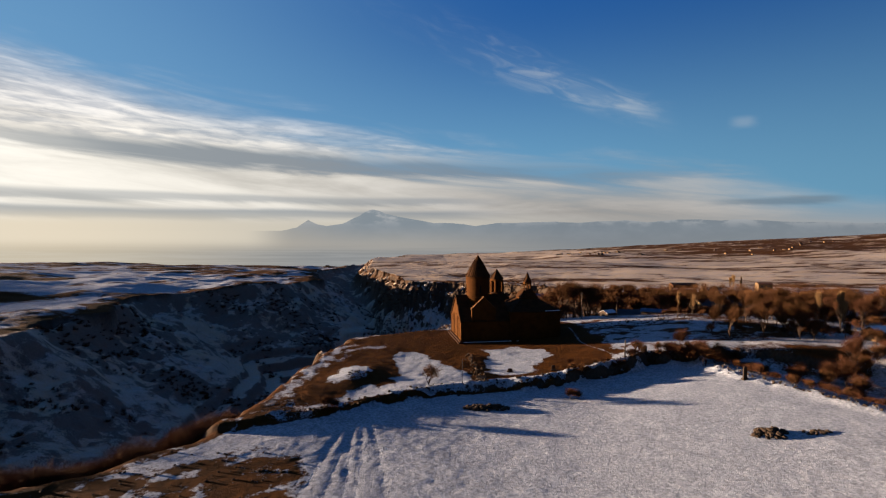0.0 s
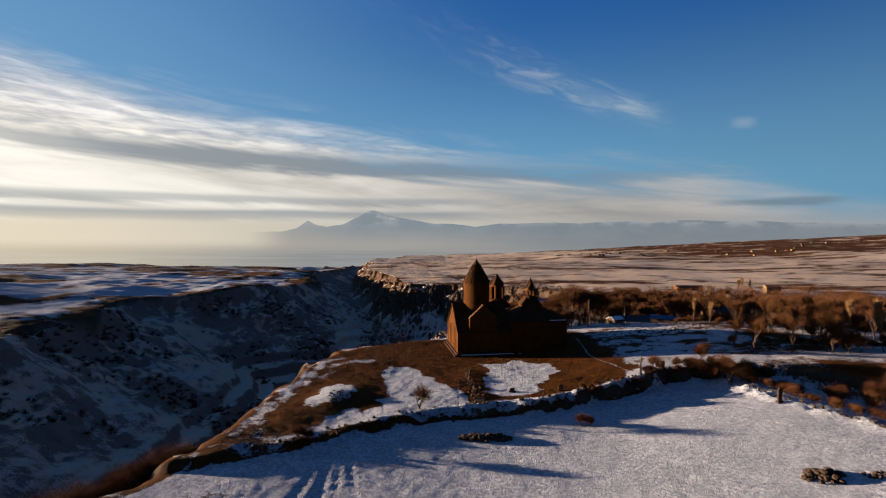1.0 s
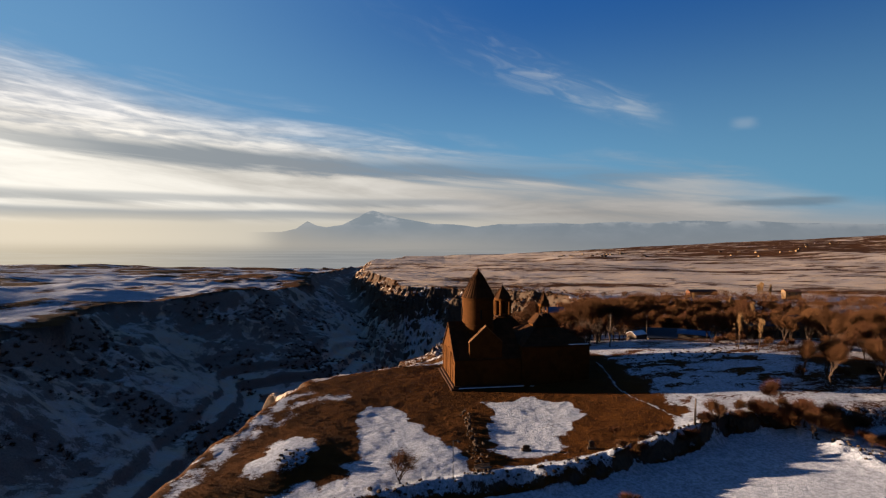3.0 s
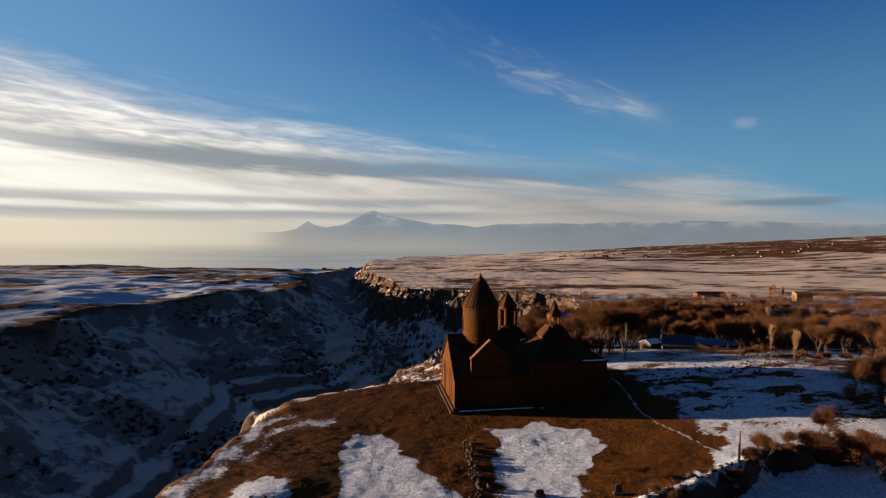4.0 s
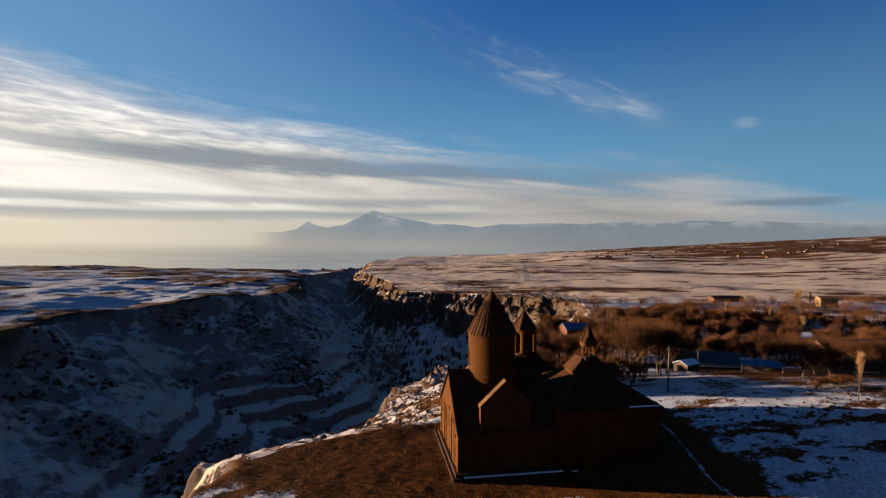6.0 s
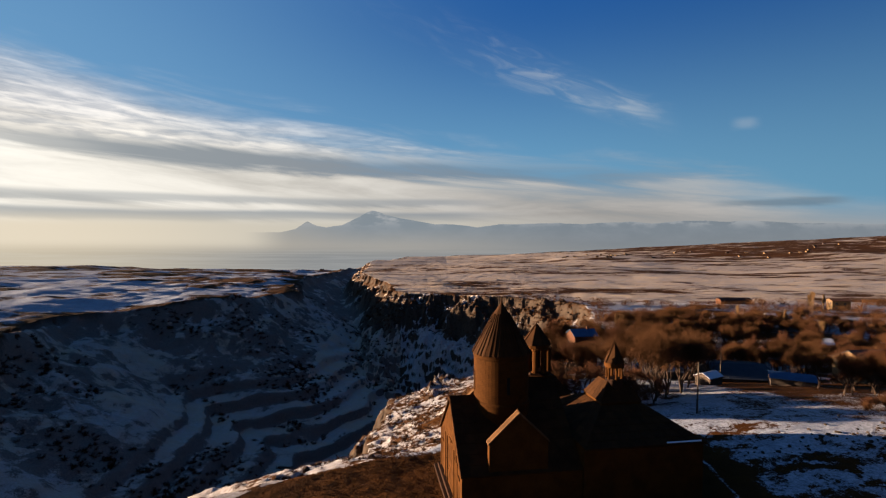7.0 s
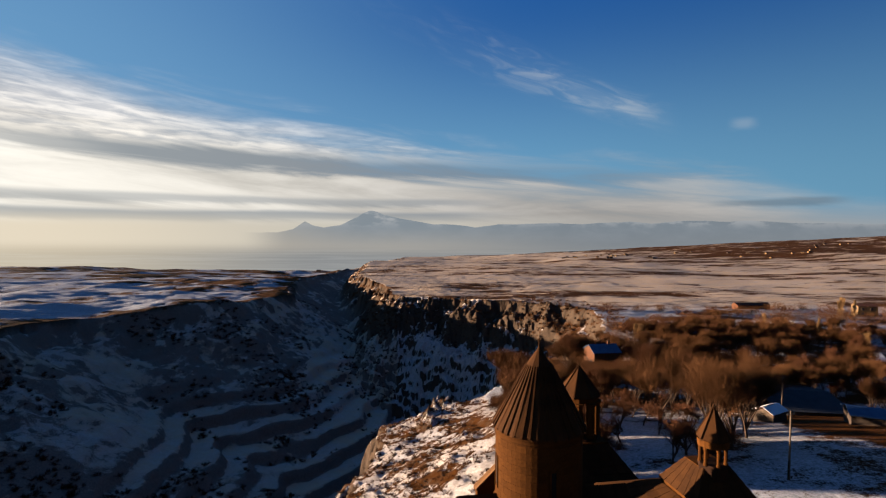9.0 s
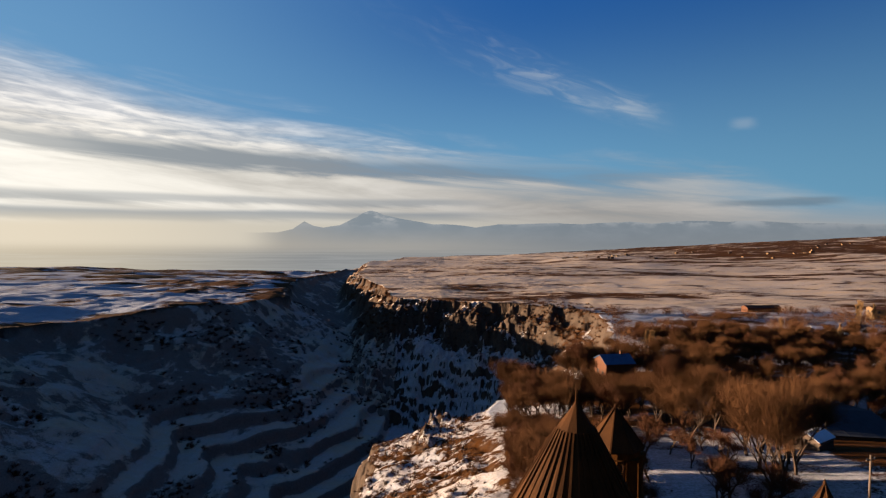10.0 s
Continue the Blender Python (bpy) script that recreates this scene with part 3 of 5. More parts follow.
# ---- the far distance: hazy mountains ----
def far_range(name, points, depth, low, mat, label):
    """A mountain range: a ridge line (degrees of bearing, degrees of height) with a spread foot."""
    bm = bmesh.new()
    az0, az1 = points[0][0], points[-1][0]
    rows = []
    for k in range(721):
        az = az0 + (az1 - az0) * k / 720
        h = float(np.interp(az, [p[0] for p in points], [p[1] for p in points]))
        h += 0.07 * float(fbm(np.array([az * 0.8]), np.array([depth / 500.0]), 71, 5)[0]) * (1 if h > 0.15 else 0)
        x, y = depth * math.tan(radians(az)), depth
        r = math.hypot(x, y)
        top, foot = 31 + r * math.tan(radians(h)), 31 + r * math.tan(radians(low))
        rows.append([bm.verts.new((x, y - 160 * (1 - j / 4), foot + (top - foot) * (j / 4))) for j in range(5)])
    for a, b in zip(rows[:-1], rows[1:]):
        for j in range(4):
            bm.faces.new((a[j], b[j], b[j + 1], a[j + 1]))
    me = bpy.data.meshes.new(name)
    bm.to_mesh(me), bm.free()
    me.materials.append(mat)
    return tagged(new(name, me), label, "backdrop", kind="structure")


def distance_mat(name, snowy):
    """Glowing far relief: haze painted into its colour by bearing and height."""
    m, n, b = material(name)
    n.t.nodes.clear()
    co = n.add("ShaderNodeTexCoord").outputs["Object"]
    sp = n.add("ShaderNodeSeparateXYZ")
    n.put(sp.inputs[0], co)
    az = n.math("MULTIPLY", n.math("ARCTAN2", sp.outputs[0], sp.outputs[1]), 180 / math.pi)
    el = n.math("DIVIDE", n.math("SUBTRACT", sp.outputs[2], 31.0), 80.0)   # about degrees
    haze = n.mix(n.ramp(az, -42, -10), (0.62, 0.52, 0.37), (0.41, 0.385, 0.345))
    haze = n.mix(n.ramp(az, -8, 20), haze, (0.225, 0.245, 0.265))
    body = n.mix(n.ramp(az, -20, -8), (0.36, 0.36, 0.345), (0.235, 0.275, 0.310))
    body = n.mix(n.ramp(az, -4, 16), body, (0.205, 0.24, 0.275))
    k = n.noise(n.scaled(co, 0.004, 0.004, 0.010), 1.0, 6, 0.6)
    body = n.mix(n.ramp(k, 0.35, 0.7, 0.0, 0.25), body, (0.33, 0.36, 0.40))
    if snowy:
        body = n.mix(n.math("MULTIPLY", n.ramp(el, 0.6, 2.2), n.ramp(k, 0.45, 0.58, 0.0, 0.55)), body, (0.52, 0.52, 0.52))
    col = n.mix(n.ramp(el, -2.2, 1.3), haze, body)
    # the plain before the mountains' feet, its haze painted in too
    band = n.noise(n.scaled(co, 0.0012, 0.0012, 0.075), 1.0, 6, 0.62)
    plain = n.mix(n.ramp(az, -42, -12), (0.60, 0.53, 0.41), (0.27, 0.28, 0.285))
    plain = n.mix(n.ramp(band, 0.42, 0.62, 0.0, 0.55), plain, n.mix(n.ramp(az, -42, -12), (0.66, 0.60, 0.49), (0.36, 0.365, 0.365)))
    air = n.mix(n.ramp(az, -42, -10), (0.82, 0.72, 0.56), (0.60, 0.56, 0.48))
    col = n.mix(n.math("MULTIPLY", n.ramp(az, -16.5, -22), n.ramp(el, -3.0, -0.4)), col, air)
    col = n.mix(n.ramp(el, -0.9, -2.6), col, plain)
    # emits its painted haze colours, untouched by the sun
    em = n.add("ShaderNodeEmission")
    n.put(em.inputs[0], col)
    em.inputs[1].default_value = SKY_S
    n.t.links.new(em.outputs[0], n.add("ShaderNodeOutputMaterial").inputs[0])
    return m


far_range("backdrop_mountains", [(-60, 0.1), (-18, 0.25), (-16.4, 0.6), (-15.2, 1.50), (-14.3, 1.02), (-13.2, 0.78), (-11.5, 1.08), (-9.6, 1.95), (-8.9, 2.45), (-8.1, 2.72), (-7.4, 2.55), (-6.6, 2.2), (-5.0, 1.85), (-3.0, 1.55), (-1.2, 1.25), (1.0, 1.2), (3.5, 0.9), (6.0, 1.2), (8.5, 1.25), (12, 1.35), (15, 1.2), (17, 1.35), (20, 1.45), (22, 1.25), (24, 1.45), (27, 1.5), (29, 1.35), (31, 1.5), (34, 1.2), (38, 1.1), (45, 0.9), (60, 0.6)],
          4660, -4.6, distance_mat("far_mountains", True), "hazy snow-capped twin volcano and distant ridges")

# ---- building helpers ----
def part(name, bm, mat, parent=None, label="", smooth=False):
    """Links a bmesh as one mesh object, under a thing or a part where one is given."""
    me = bpy.data.meshes.new(name)
    bm.to_mesh(me), bm.free()
    me.materials.append(mat)
    if smooth:
        me.polygons.foreach_set("use_smooth", [True] * len(me.polygons))
    ob = new(name, me)
    ob.parent = parent
    if label:
        ob["label"] = label
    return ob


def share(ob, m, parent):
    """Another piece on the same mesh."""
    o = new(ob.name.split(".")[0], ob.data)
    o.parent = parent
    o.matrix_basis = m
    return o


def thing(name, m, label, category, group="", kind=""):
    ob = new(name)
    ob.matrix_basis = m
    ob.empty_display_size = 0.5
    return tagged(ob, label, category, group, kind)


def box(bm, x0, x1, y0, y1, z0, z1):
    v = [bm.verts.new(p) for p in ((x0, y0, z0), (x1, y0, z0), (x1, y1, z0), (x0, y1, z0), (x0, y0, z1), (x1, y0, z1), (x1, y1, z1), (x0, y1, z1))]
    for f in ((0, 3, 2, 1), (4, 5, 6, 7), (0, 1, 5, 4), (1, 2, 6, 5), (2, 3, 7, 6), (3, 0, 4, 7)):
        bm.faces.new([v[i] for i in f])
    return bm


def extrude(bm, pts, push):
    """A prism: a flat outline (3D points) pushed along a vector."""
    push = Vector(push)
    a = [bm.verts.new(p) for p in pts]
    b = [bm.verts.new(Vector(p) + push) for p in pts]
    k = len(a)
    bm.faces.new(a[::-1]), bm.faces.new(b)
    for i in range(k):
        bm.faces.new((a[i], a[(i + 1) % k], b[(i + 1) % k], b[i]))
    return bm


def lathe(bm, profile, seg, turn=0.0, closed=True):
    """A turned body: (radius, height) pairs round the z axis."""
    rings = []
    for r, z in profile:
        if r < 1e-4:
            rings.append([bm.verts.new((0, 0, z))] * seg)
        else:
            rings.append([bm.verts.new((r * math.cos(turn + 2 * math.pi * k / seg), r * math.sin(turn + 2 * math.pi * k / seg), z)) for k in range(seg)])
    for a, b in zip(rings[:-1], rings[1:]):
        for k in range(seg):
            j = (k + 1) % seg
            vs = [a[k], a[j], b[j], b[k]]
            vs = [v for i, v in enumerate(vs) if v not in vs[:i]]
            if len(vs) > 2:
                bm.faces.new(vs)
    if closed:
        for ring, flip in ((rings[0], True), (rings[-1], False)):
            if len(set(ring)) > 2:
                bm.faces.new(ring[::-1] if flip else ring)
    return bm


def shifted(bm, m):
    bmesh.ops.transform(bm, matrix=m, verts=bm.verts)
    return bm


def bevelled(bm, w=0.04):
    bmesh.ops.recalc_face_normals(bm, faces=bm.faces)
    bmesh.ops.bevel(bm, geom=list(bm.edges), offset=w, segments=1, affect="EDGES", clamp_overlap=True)
    return bm


def roof_plane(name, a, b, c, d, thick, parent, mat, rows=0, cols=0, gap=0.03, label=""):
    """A sloping roof face a-b (eave) to d-c (ridge), laid with overlapping stone slabs."""
    a, b, c, d = (Vector(p) for p in (a, b, c, d))
    nrm = (b - a).cross(d - a).normalized()
    if nrm.z < 0:
        nrm = -nrm
    bm = bmesh.new()
    extrude(bm, [a, b, c, d] if (c - d).length > 0.05 else [a, b, c], -nrm * thick)
    base = part(name, bm, mat, parent, label)
    made = []
    for r in range(rows):
        t0, t1 = r / rows, min(1.0, (r + 1.08) / rows)
        for q in range(cols):
            s0, s1 = (q + gap) / cols, (q + 1 - gap) / cols
            def at(s, t, lift):
                return (a.lerp(b, s)).lerp(d.lerp(c, s), t) + nrm * lift
            vs = [at(s0, t0, 0.085), at(s1, t0, 0.085), at(s1, t1, 0.02), at(s0, t1, 0.02)]
            if (vs[2] - vs[3]).length < 0.05 or (vs[0] - vs[1]).length < 0.05:
                continue
            bm = bmesh.new()
            extrude(bm, vs, -nrm * 0.06)
            made.append(part("roof_slab", bm, mat, base))
    return base


# ---- the monastery ----
CH = pose(0, 0, 0, 0, 0, 9)   # the church's own axes: x along the nave away from the sun's side
church = thing("church", CH, "dark red tuff domed church with ribbed conical roof and slabbed gables", "church")
W0, U0, U1 = 7.7, -6.35, 7.5
ARM, EAVE, RIDGE, LOW = 3.4, 9.4, 12.6, 6.2

# body: corner chambers and the cross arms, each as walls
bm = bmesh.new()
outline = [(-W0, -2), (W0, -2), (W0, LOW), (0, RIDGE - 0.15), (-W0, LOW)]
extrude(bm, [(U0, v, z) for v, z in outline], (U1 - U0, 0, 0))
part("nave_wall", bm, M_TUFF, church)
# roofs of the arms
O = 0.28
for s in (-1, 1):
    roof_plane("nave_roof", (U0 - O, s * (W0 + O), LOW - 0.22), (U1, s * (W0 + O), LOW - 0.22), (U1, 0, RIDGE), (U0 - O, 0, RIDGE), 0.22, church, M_SLAB, 8, 12)
# raised gable walls on the long sides, with lengthwise coping slabs coloured as sunlit
for e in (-1, 1):
    y0, y1 = e * (W0 + 0.02), e * (W0 - 0.80)
    bm = bmesh.new()
    extrude(bm, [(-ARM, y0, 0), (ARM, y0, 0), (ARM, y0, EAVE), (0, y0, RIDGE), (-ARM, y0, EAVE)], (0, y1 - y0, 0))
    gable = part("gable_wall", bm, M_TUFF, church)
    for s in (-1, 1):
        for k in range(3):
            v0 = e * (W0 + 0.12 - 0.33 * k)
            bm = bmesh.new()
            extrude(bm, [(s * (ARM + 0.15), v0, EAVE - 0.10 + 0.02 * k), (0, v0, RIDGE + 0.05 + 0.02 * k), (0, v0, RIDGE + 0.23 + 0.03 * k), (s * (ARM + 0.15), v0, EAVE + 0.08 + 0.03 * k)], (0, -e * 0.29, 0))
            part("coping", bm, M_COPING_LIT, gable, "coping slab coloured paler as if sunlit")

# plinth steps
for k, (w, h) in enumerate(((0.95, 0.35), (0.5, 0.75))):
    bm = bmesh.new()
    box(bm, U0 - w, U1 - 0.01 * k, -W0 - w, W0 + w, -2.5, h)
    part("plinth_step", bevelled(bm, 0.05), M_TUFF_DARK, church)

# triangular niches and a cross moulding on the sunlit gable front
for v in (-3.1, 3.1):
    bm = bmesh.new()
    # flat sheet coloured as the niche's shade; no recess is cut
    extrude(bm, [(U0 - 0.004, v - 0.55, 0.9), (U0 - 0.004, v + 0.55, 0.9), (U0 - 0.004, v + 0.55, 6.4), (U0 - 0.004, v, 7.1), (U0 - 0.004, v - 0.55, 6.4)], (0.03, 0, 0))
    part("niche", bm, M_OPENING_SHADE, church, "flat dark panel painted as a niche's shade")
    for o in (-0.72, 0.72):
        bm = bmesh.new()
        box(bm, U0 - 0.16, U0 + 0.02, v + o - 0.13, v + o + 0.13, 0.8, 6.7)
        part("niche_frame", bevelled(bm, 0.03), M_TUFF, church)
for v, z0, z1, hw in ((0, 4.6, 6.9, 0.34), (-5.7, 3.2, 4.7, 0.22), (5.7, 3.2, 4.7, 0.22)):
    bm = bmesh.new()
    box(bm, U0 - 0.012, U0 + 0.05, v - hw, v + hw, z0, z1)
    win = part("window", bm, M_OPENING_SHADE, church, "narrow dark window slit")
    bm = bmesh.new()
    box(bm, U0 - 0.2, U0 + 0.02, v - hw - 0.3, v + hw + 0.3, z1 + 0.05, z1 + 0.32)
    part("lintel", bevelled(bm, 0.03), M_TUFF, win)
# pilaster strips at the corners of the gable front
for v in (-W0 + 0.3, -ARM - 0.9, ARM + 0.9, W0 - 0.3):
    bm = bmesh.new()
    box(bm, U0 - 0.14, U0 + 0.05, v - 0.28, v + 0.28, 0.7, LOW - 0.1)
    part("pilaster", bevelled(bm, 0.03), M_TUFF, church)
# courses of ashlar on the sunlit front
random.seed(11)
for row in range(18):
    z = 0.85 + row * 0.62
    v = -W0 + 0.05 + random.uniform(0, 0.5)
    while v < W0 - 0.4:
        w = random.uniform(0.7, 1.3)
        top = LOW + (W0 - max(abs(v), abs(v + w))) * (RIDGE - LOW) / W0
        if z + 0.6 < top and v + w < W0:
            bm = bmesh.new()
            d = random.uniform(0.015, 0.05)
            box(bm, U0 - d, U0 + 0.02, v + 0.015, v + w - 0.015, z + 0.012, z + 0.60)
            part("ashlar_block", bm, M_TUFF, church)
        v += w

# drum
DR, Z0, Z1, TIP = 3.4, 11.2, 17.9, 24.45
bm = bmesh.new()
lathe(bm, [(DR + 0.18, Z0 - 2.2), (DR + 0.18, Z0 + 0.75), (DR + 0.06, Z0 + 0.95), (DR, Z0 + 1.0), (DR, Z1 - 0.5), (DR + 0.10, Z1 - 0.42), (DR + 0.10, Z1 - 0.22), (DR + 0.17, Z1 - 0.05), (DR + 0.17, Z1)], 72)
drum = part("drum", bm, M_TUFF, church, "round orange-brown tuff drum", smooth=False)
for k in range(4):
    a = radians(k * 90)
    bm = bmesh.new()
    box(bm, DR - 0.2, DR + 0.012, -0.17, 0.17, Z0 + 2.2, Z0 + 4.3)
    slit = part("drum_window", shifted(bm, Matrix.Rotation(a, 4, "Z")), M_OPENING_SHADE, drum, "narrow dark window slit")
    for s in (-0.26, 0.26):
        bm = bmesh.new()
        box(bm, DR - 0.1, DR + 0.07, s - 0.07, s + 0.07, Z0 + 2.0, Z0 + 4.5)
        part("window_jamb", shifted(bm, Matrix.Rotation(a, 4, "Z")), M_TUFF, slit)
# stone courses of the drum: each block a piece of its own on shared meshes
proto = {}
for row in range(10):
    z, h = Z0 + 1.02 + row * 0.51, 0.49
    n_block = 26
    for q in range(n_block):
        a0 = 2 * math.pi * (q + 0.5 * (row % 2)) / n_block
        if any(abs(((a0 - radians(k * 90) + math.pi) % (2 * math.pi)) - math.pi) < 0.16 for k in range(4)) and 2 <= row <= 6:
            continue
        if "block" not in proto:
            bm = bmesh.new()
            half = math.pi / n_block * 0.975
            vs = []
            for r in (DR - 0.05, DR + 0.022):
                for t in (-half, 0, half):
                    vs += [(r * math.cos(t), r * math.sin(t), 0.0), (r * math.cos(t), r * math.sin(t), h)]
            v = [bm.verts.new(p) for p in vs]
            for f in ((6, 8, 9, 7), (8, 10, 11, 9), (0, 6, 7, 1), (10, 4, 5, 11), (1, 7, 9, 3), (3, 9, 11, 5), (6, 0, 2, 8), (8, 2, 4, 10)):
                bm.faces.new([v[i] for i in f])
            proto["block"] = part("drum_block", bm, M_TUFF, drum)
            proto["block"].matrix_basis = pose(0, 0, z, 0, 0, math.degrees(a0))
        else:
            share(proto["block"], pose(0, 0, z, 0, 0, math.degrees(a0)), drum)

# cone: folded stone roof with raised ribs, plain facets near the point
bm = bmesh.new()
lathe(bm, [(DR + 0.26, Z1 - 0.02), (DR + 0.26, Z1 + 0.16), (0.98, Z1 + 4.85), (0.0, TIP - 0.25)], 12, radians(9))
cone = part("cone_roof", bm, M_SLAB, church, "pointed stone cone roof with radial ribs")
base_rib = None
for k in range(36):
    bm = bmesh.new()
    a = Vector((DR + 0.29, 0, Z1 + 0.10))
    b = Vector((1.00, 0, Z1 + 4.85))
    w0, w1 = 0.10, 0.04
    face = [a + Vector((0, -w0, -0.12)), a + Vector((0, w0, -0.12)), b + Vector((0, w1, -0.10)), b + Vector((0, -w1, -0.10))]
    if base_rib is None:
        extrude(bm, face, Vector((0.07, 0, 0.13)))
        base_rib = part("roof_rib", bm, M_SLAB, cone)
        base_rib.matrix_basis = pose(0, 0, 0, 0, 0, 0)
    else:
        bm.free()
        ang = k * 10
        share(base_rib, pose(0, 0, 0, 0, 0, ang) @ Matrix.Diagonal((0.975 if k % 3 else 0.99, 1, 1, 1)), cone)
bm = bmesh.new()
lathe(bm, [(0.10, TIP - 0.75), (0.13, TIP - 0.45), (0.06, TIP - 0.30), (0.04, TIP + 0.35)], 8)
part("finial", bm, M_SLAB, church)


def rotunda(name, m, base_z, col_r, cols, col_h, roof_r, roof_h, seg, label):
    """An open belfry: columns on a round base under a pointed roof."""
    ob = thing(name, m, label, "belfry")
    bm = bmesh.new()
    lathe(bm, [(col_r + 0.30, base_z - 0.9), (col_r + 0.30, base_z + 0.1), (col_r + 0.16, base_z + 0.28)], seg)
    part("base", bm, M_TUFF_DARK, ob)
    for k in range(cols):
        a = 2 * math.pi * k / cols + 0.35
        bm = bmesh.new()
        r = 0.13 + 0.17 * (col_r - 0.9) if col_r < 1.2 else 0.44
        lathe(bm, [(r * 1.3, base_z + 0.2), (r * 1.3, base_z + 0.4), (r, base_z + 0.45), (r, base_z + col_h - 0.35), (r * 1.35, base_z + col_h - 0.2), (r * 1.35, base_z + col_h)], 10)
        part("column", shifted(bm, Matrix.Translation((col_r * math.cos(a), col_r * math.sin(a), 0))), M_TUFF, ob)
    bm = bmesh.new()
    z = base_z + col_h
    lathe(bm, [(col_r - 0.25, z - 0.02), (col_r + 0.25, z - 0.02), (col_r + 0.30, z + 0.55), (col_r - 0.2, z + 0.55)], max(seg, 16))
    part("entablature", bm, M_TUFF, ob)
    bm = bmesh.new()
    lathe(bm, [(roof_r, z + 0.50), (roof_r, z + 0.64), (0.0, z + 0.6 + roof_h)], seg, radians(9))
    roof = part("roof", bm, M_SLAB, ob)
    for k in range(seg):
        a = 360 / seg * k + 9
        bm = bmesh.new()
        p, q = Vector((roof_r, 0, z + 0.64)), Vector((0.02, 0, z + 0.6 + roof_h))
        extrude(bm, [p + Vector((0, -0.06, -0.02)), p + Vector((0, 0.06, -0.02)), q + Vector((0, 0.02, -0.02)), q + Vector((0, -0.02, -0.02))], Vector((0.05, 0, 0.07)))
        part("roof_rib", shifted(bm, Matrix.Rotation(radians(a), 4, "Z")), M_SLAB, roof)
    bm = bmesh.new()
    lathe(bm, [(0.07, z + roof_h + 0.45), (0.10, z + roof_h + 0.65), (0.03, z + roof_h + 0.9)], 8)
    part("finial", bm, M_SLAB, ob)
    return ob


# vestibule hall
hall = thing("vestibule_hall", CH, "broad dark tuff hall with low stepped pyramid roof", "hall")
H0, H1, HW = U1 + 0.02, 22.2, 8.2
bm = bmesh.new()
box(bm, H0, H1, -HW, HW, -3, 8.5)
part("wall", bm, M_TUFF, hall)
hx, cx = (H1 - H0) / 2, (H0 + H1) / 2
lowe = [(H0, -HW - O, 8.4), (H1 + O, -HW - O, 8.4), (H1 + O, HW + O, 8.4), (H0, HW + O, 8.4)]
mid = [(cx - 2.7, -2.7, 11.3), (cx + 2.7, -2.7, 11.3), (cx + 2.7, 2.7, 11.3), (cx - 2.7, 2.7, 11.3)]
up = [(cx - 1.2, -1.2, 13.9), (cx + 1.2, -1.2, 13.9), (cx + 1.2, 1.2, 13.9), (cx - 1.2, 1.2, 13.9)]
for i in range(4):
    j = (i + 1) % 4
    roof_plane("lower_roof", lowe[i], lowe[j], mid[j], mid[i], 0.25, hall, M_SLAB, 6, 8)
    roof_plane("upper_roof", tuple(Vector(mid[i]) + Vector((0, 0, 0.35))), tuple(Vector(mid[j]) + Vector((0, 0, 0.35))), up[j], up[i], 0.35, hall, M_SLAB, 4, 6)
bm = bmesh.new()
box(bm, cx - 2.6, cx + 2.6, -2.6, 2.6, 10.6, 11.6)
part("skylight_curb", bm, M_TUFF, hall)
bm = bmesh.new()
box(bm, cx - 1.25, cx + 1.25, -1.25, 1.25, 13.0, 13.92)
part("belfry_seat", bm, M_TUFF, hall)
bm = bmesh.new()
box(bm, H0 + 1.0, H1 + 0.7, -HW - 0.7, HW + 0.7, -3, 0.3)
part("plinth_step", bevelled(bm, 0.05), M_TUFF_DARK, hall)
rotunda("small_belfry", CH @ pose(cx - 0.1, -0.85, 0), 13.95, 0.95, 6, 1.75, 1.30, 2.6, 6, "small open tuff belfry with six columns and pointed roof")

# library block with the larger belfry
lib = thing("library", CH, "dark tuff library block with hipped slab roof", "library")
L0, L1, V0, V1 = 3.2, 13.2, HW + 0.02, 18.0
bm = bmesh.new()
box(bm, L0, L1, V0, V1, -4, 8.6)
part("wall", bm, M_TUFF, lib)
lc, vc = 9.2, 13.2
lo = [(L0 - O, V0, 8.5), (L1 + O, V0, 8.5), (L1 + O, V1 + O, 8.5), (L0 - O, V1 + O, 8.5)]
hi = [(lc - 2.3, vc - 2.3, 11.2), (lc + 2.3, vc - 2.3, 11.2), (lc + 2.3, vc + 2.3, 11.2), (lc - 2.3, vc + 2.3, 11.2)]
for i in range(4):
    j = (i + 1) % 4
    roof_plane("roof", lo[i], lo[j], hi[j], hi[i], 0.25, lib, M_SLAB, 5, 6)
bm = bmesh.new()
box(bm, lc - 2.25, lc + 2.25, vc - 2.25, vc + 2.25, 10.2, 11.4)
part("belfry_seat", bm, M_TUFF, lib)
rotunda("large_belfry", CH @ pose(lc, vc, 0), 11.6, 1.75, 8, 3.8, 2.3, 3.0, 8, "open tuff belfry with eight columns and faceted pointed roof")

# old snow left on ledges and eaves
for name, x0, x1, y0, y1, z in (("plinth_snow", U0 + 0.6, U1 + 0.4, -W0 - 0.92, -W0 - 0.55, 0.35), ("plinth_snow", H0 + 1.6, H0 + 5.0, -HW - 0.68, -HW - 0.35, 0.30)):
    bm = bmesh.new()
    box(bm, x0, x1, y0, y1, z - 0.02, z + 0.10)
    part("snow_ridge", bevelled(bm, 0.04), M_SNOW, church if x0 < 7 else hall, "thin strip of old snow")
bm = bmesh.new()
extrude(bm, [(17.5, -HW - O + 0.05, 8.55), (17.5, -HW - O + 0.22, 8.64), (17.5, -HW - O + 0.22, 8.70), (17.5, -HW - O + 0.05, 8.62)], (4.4, 0, 0))
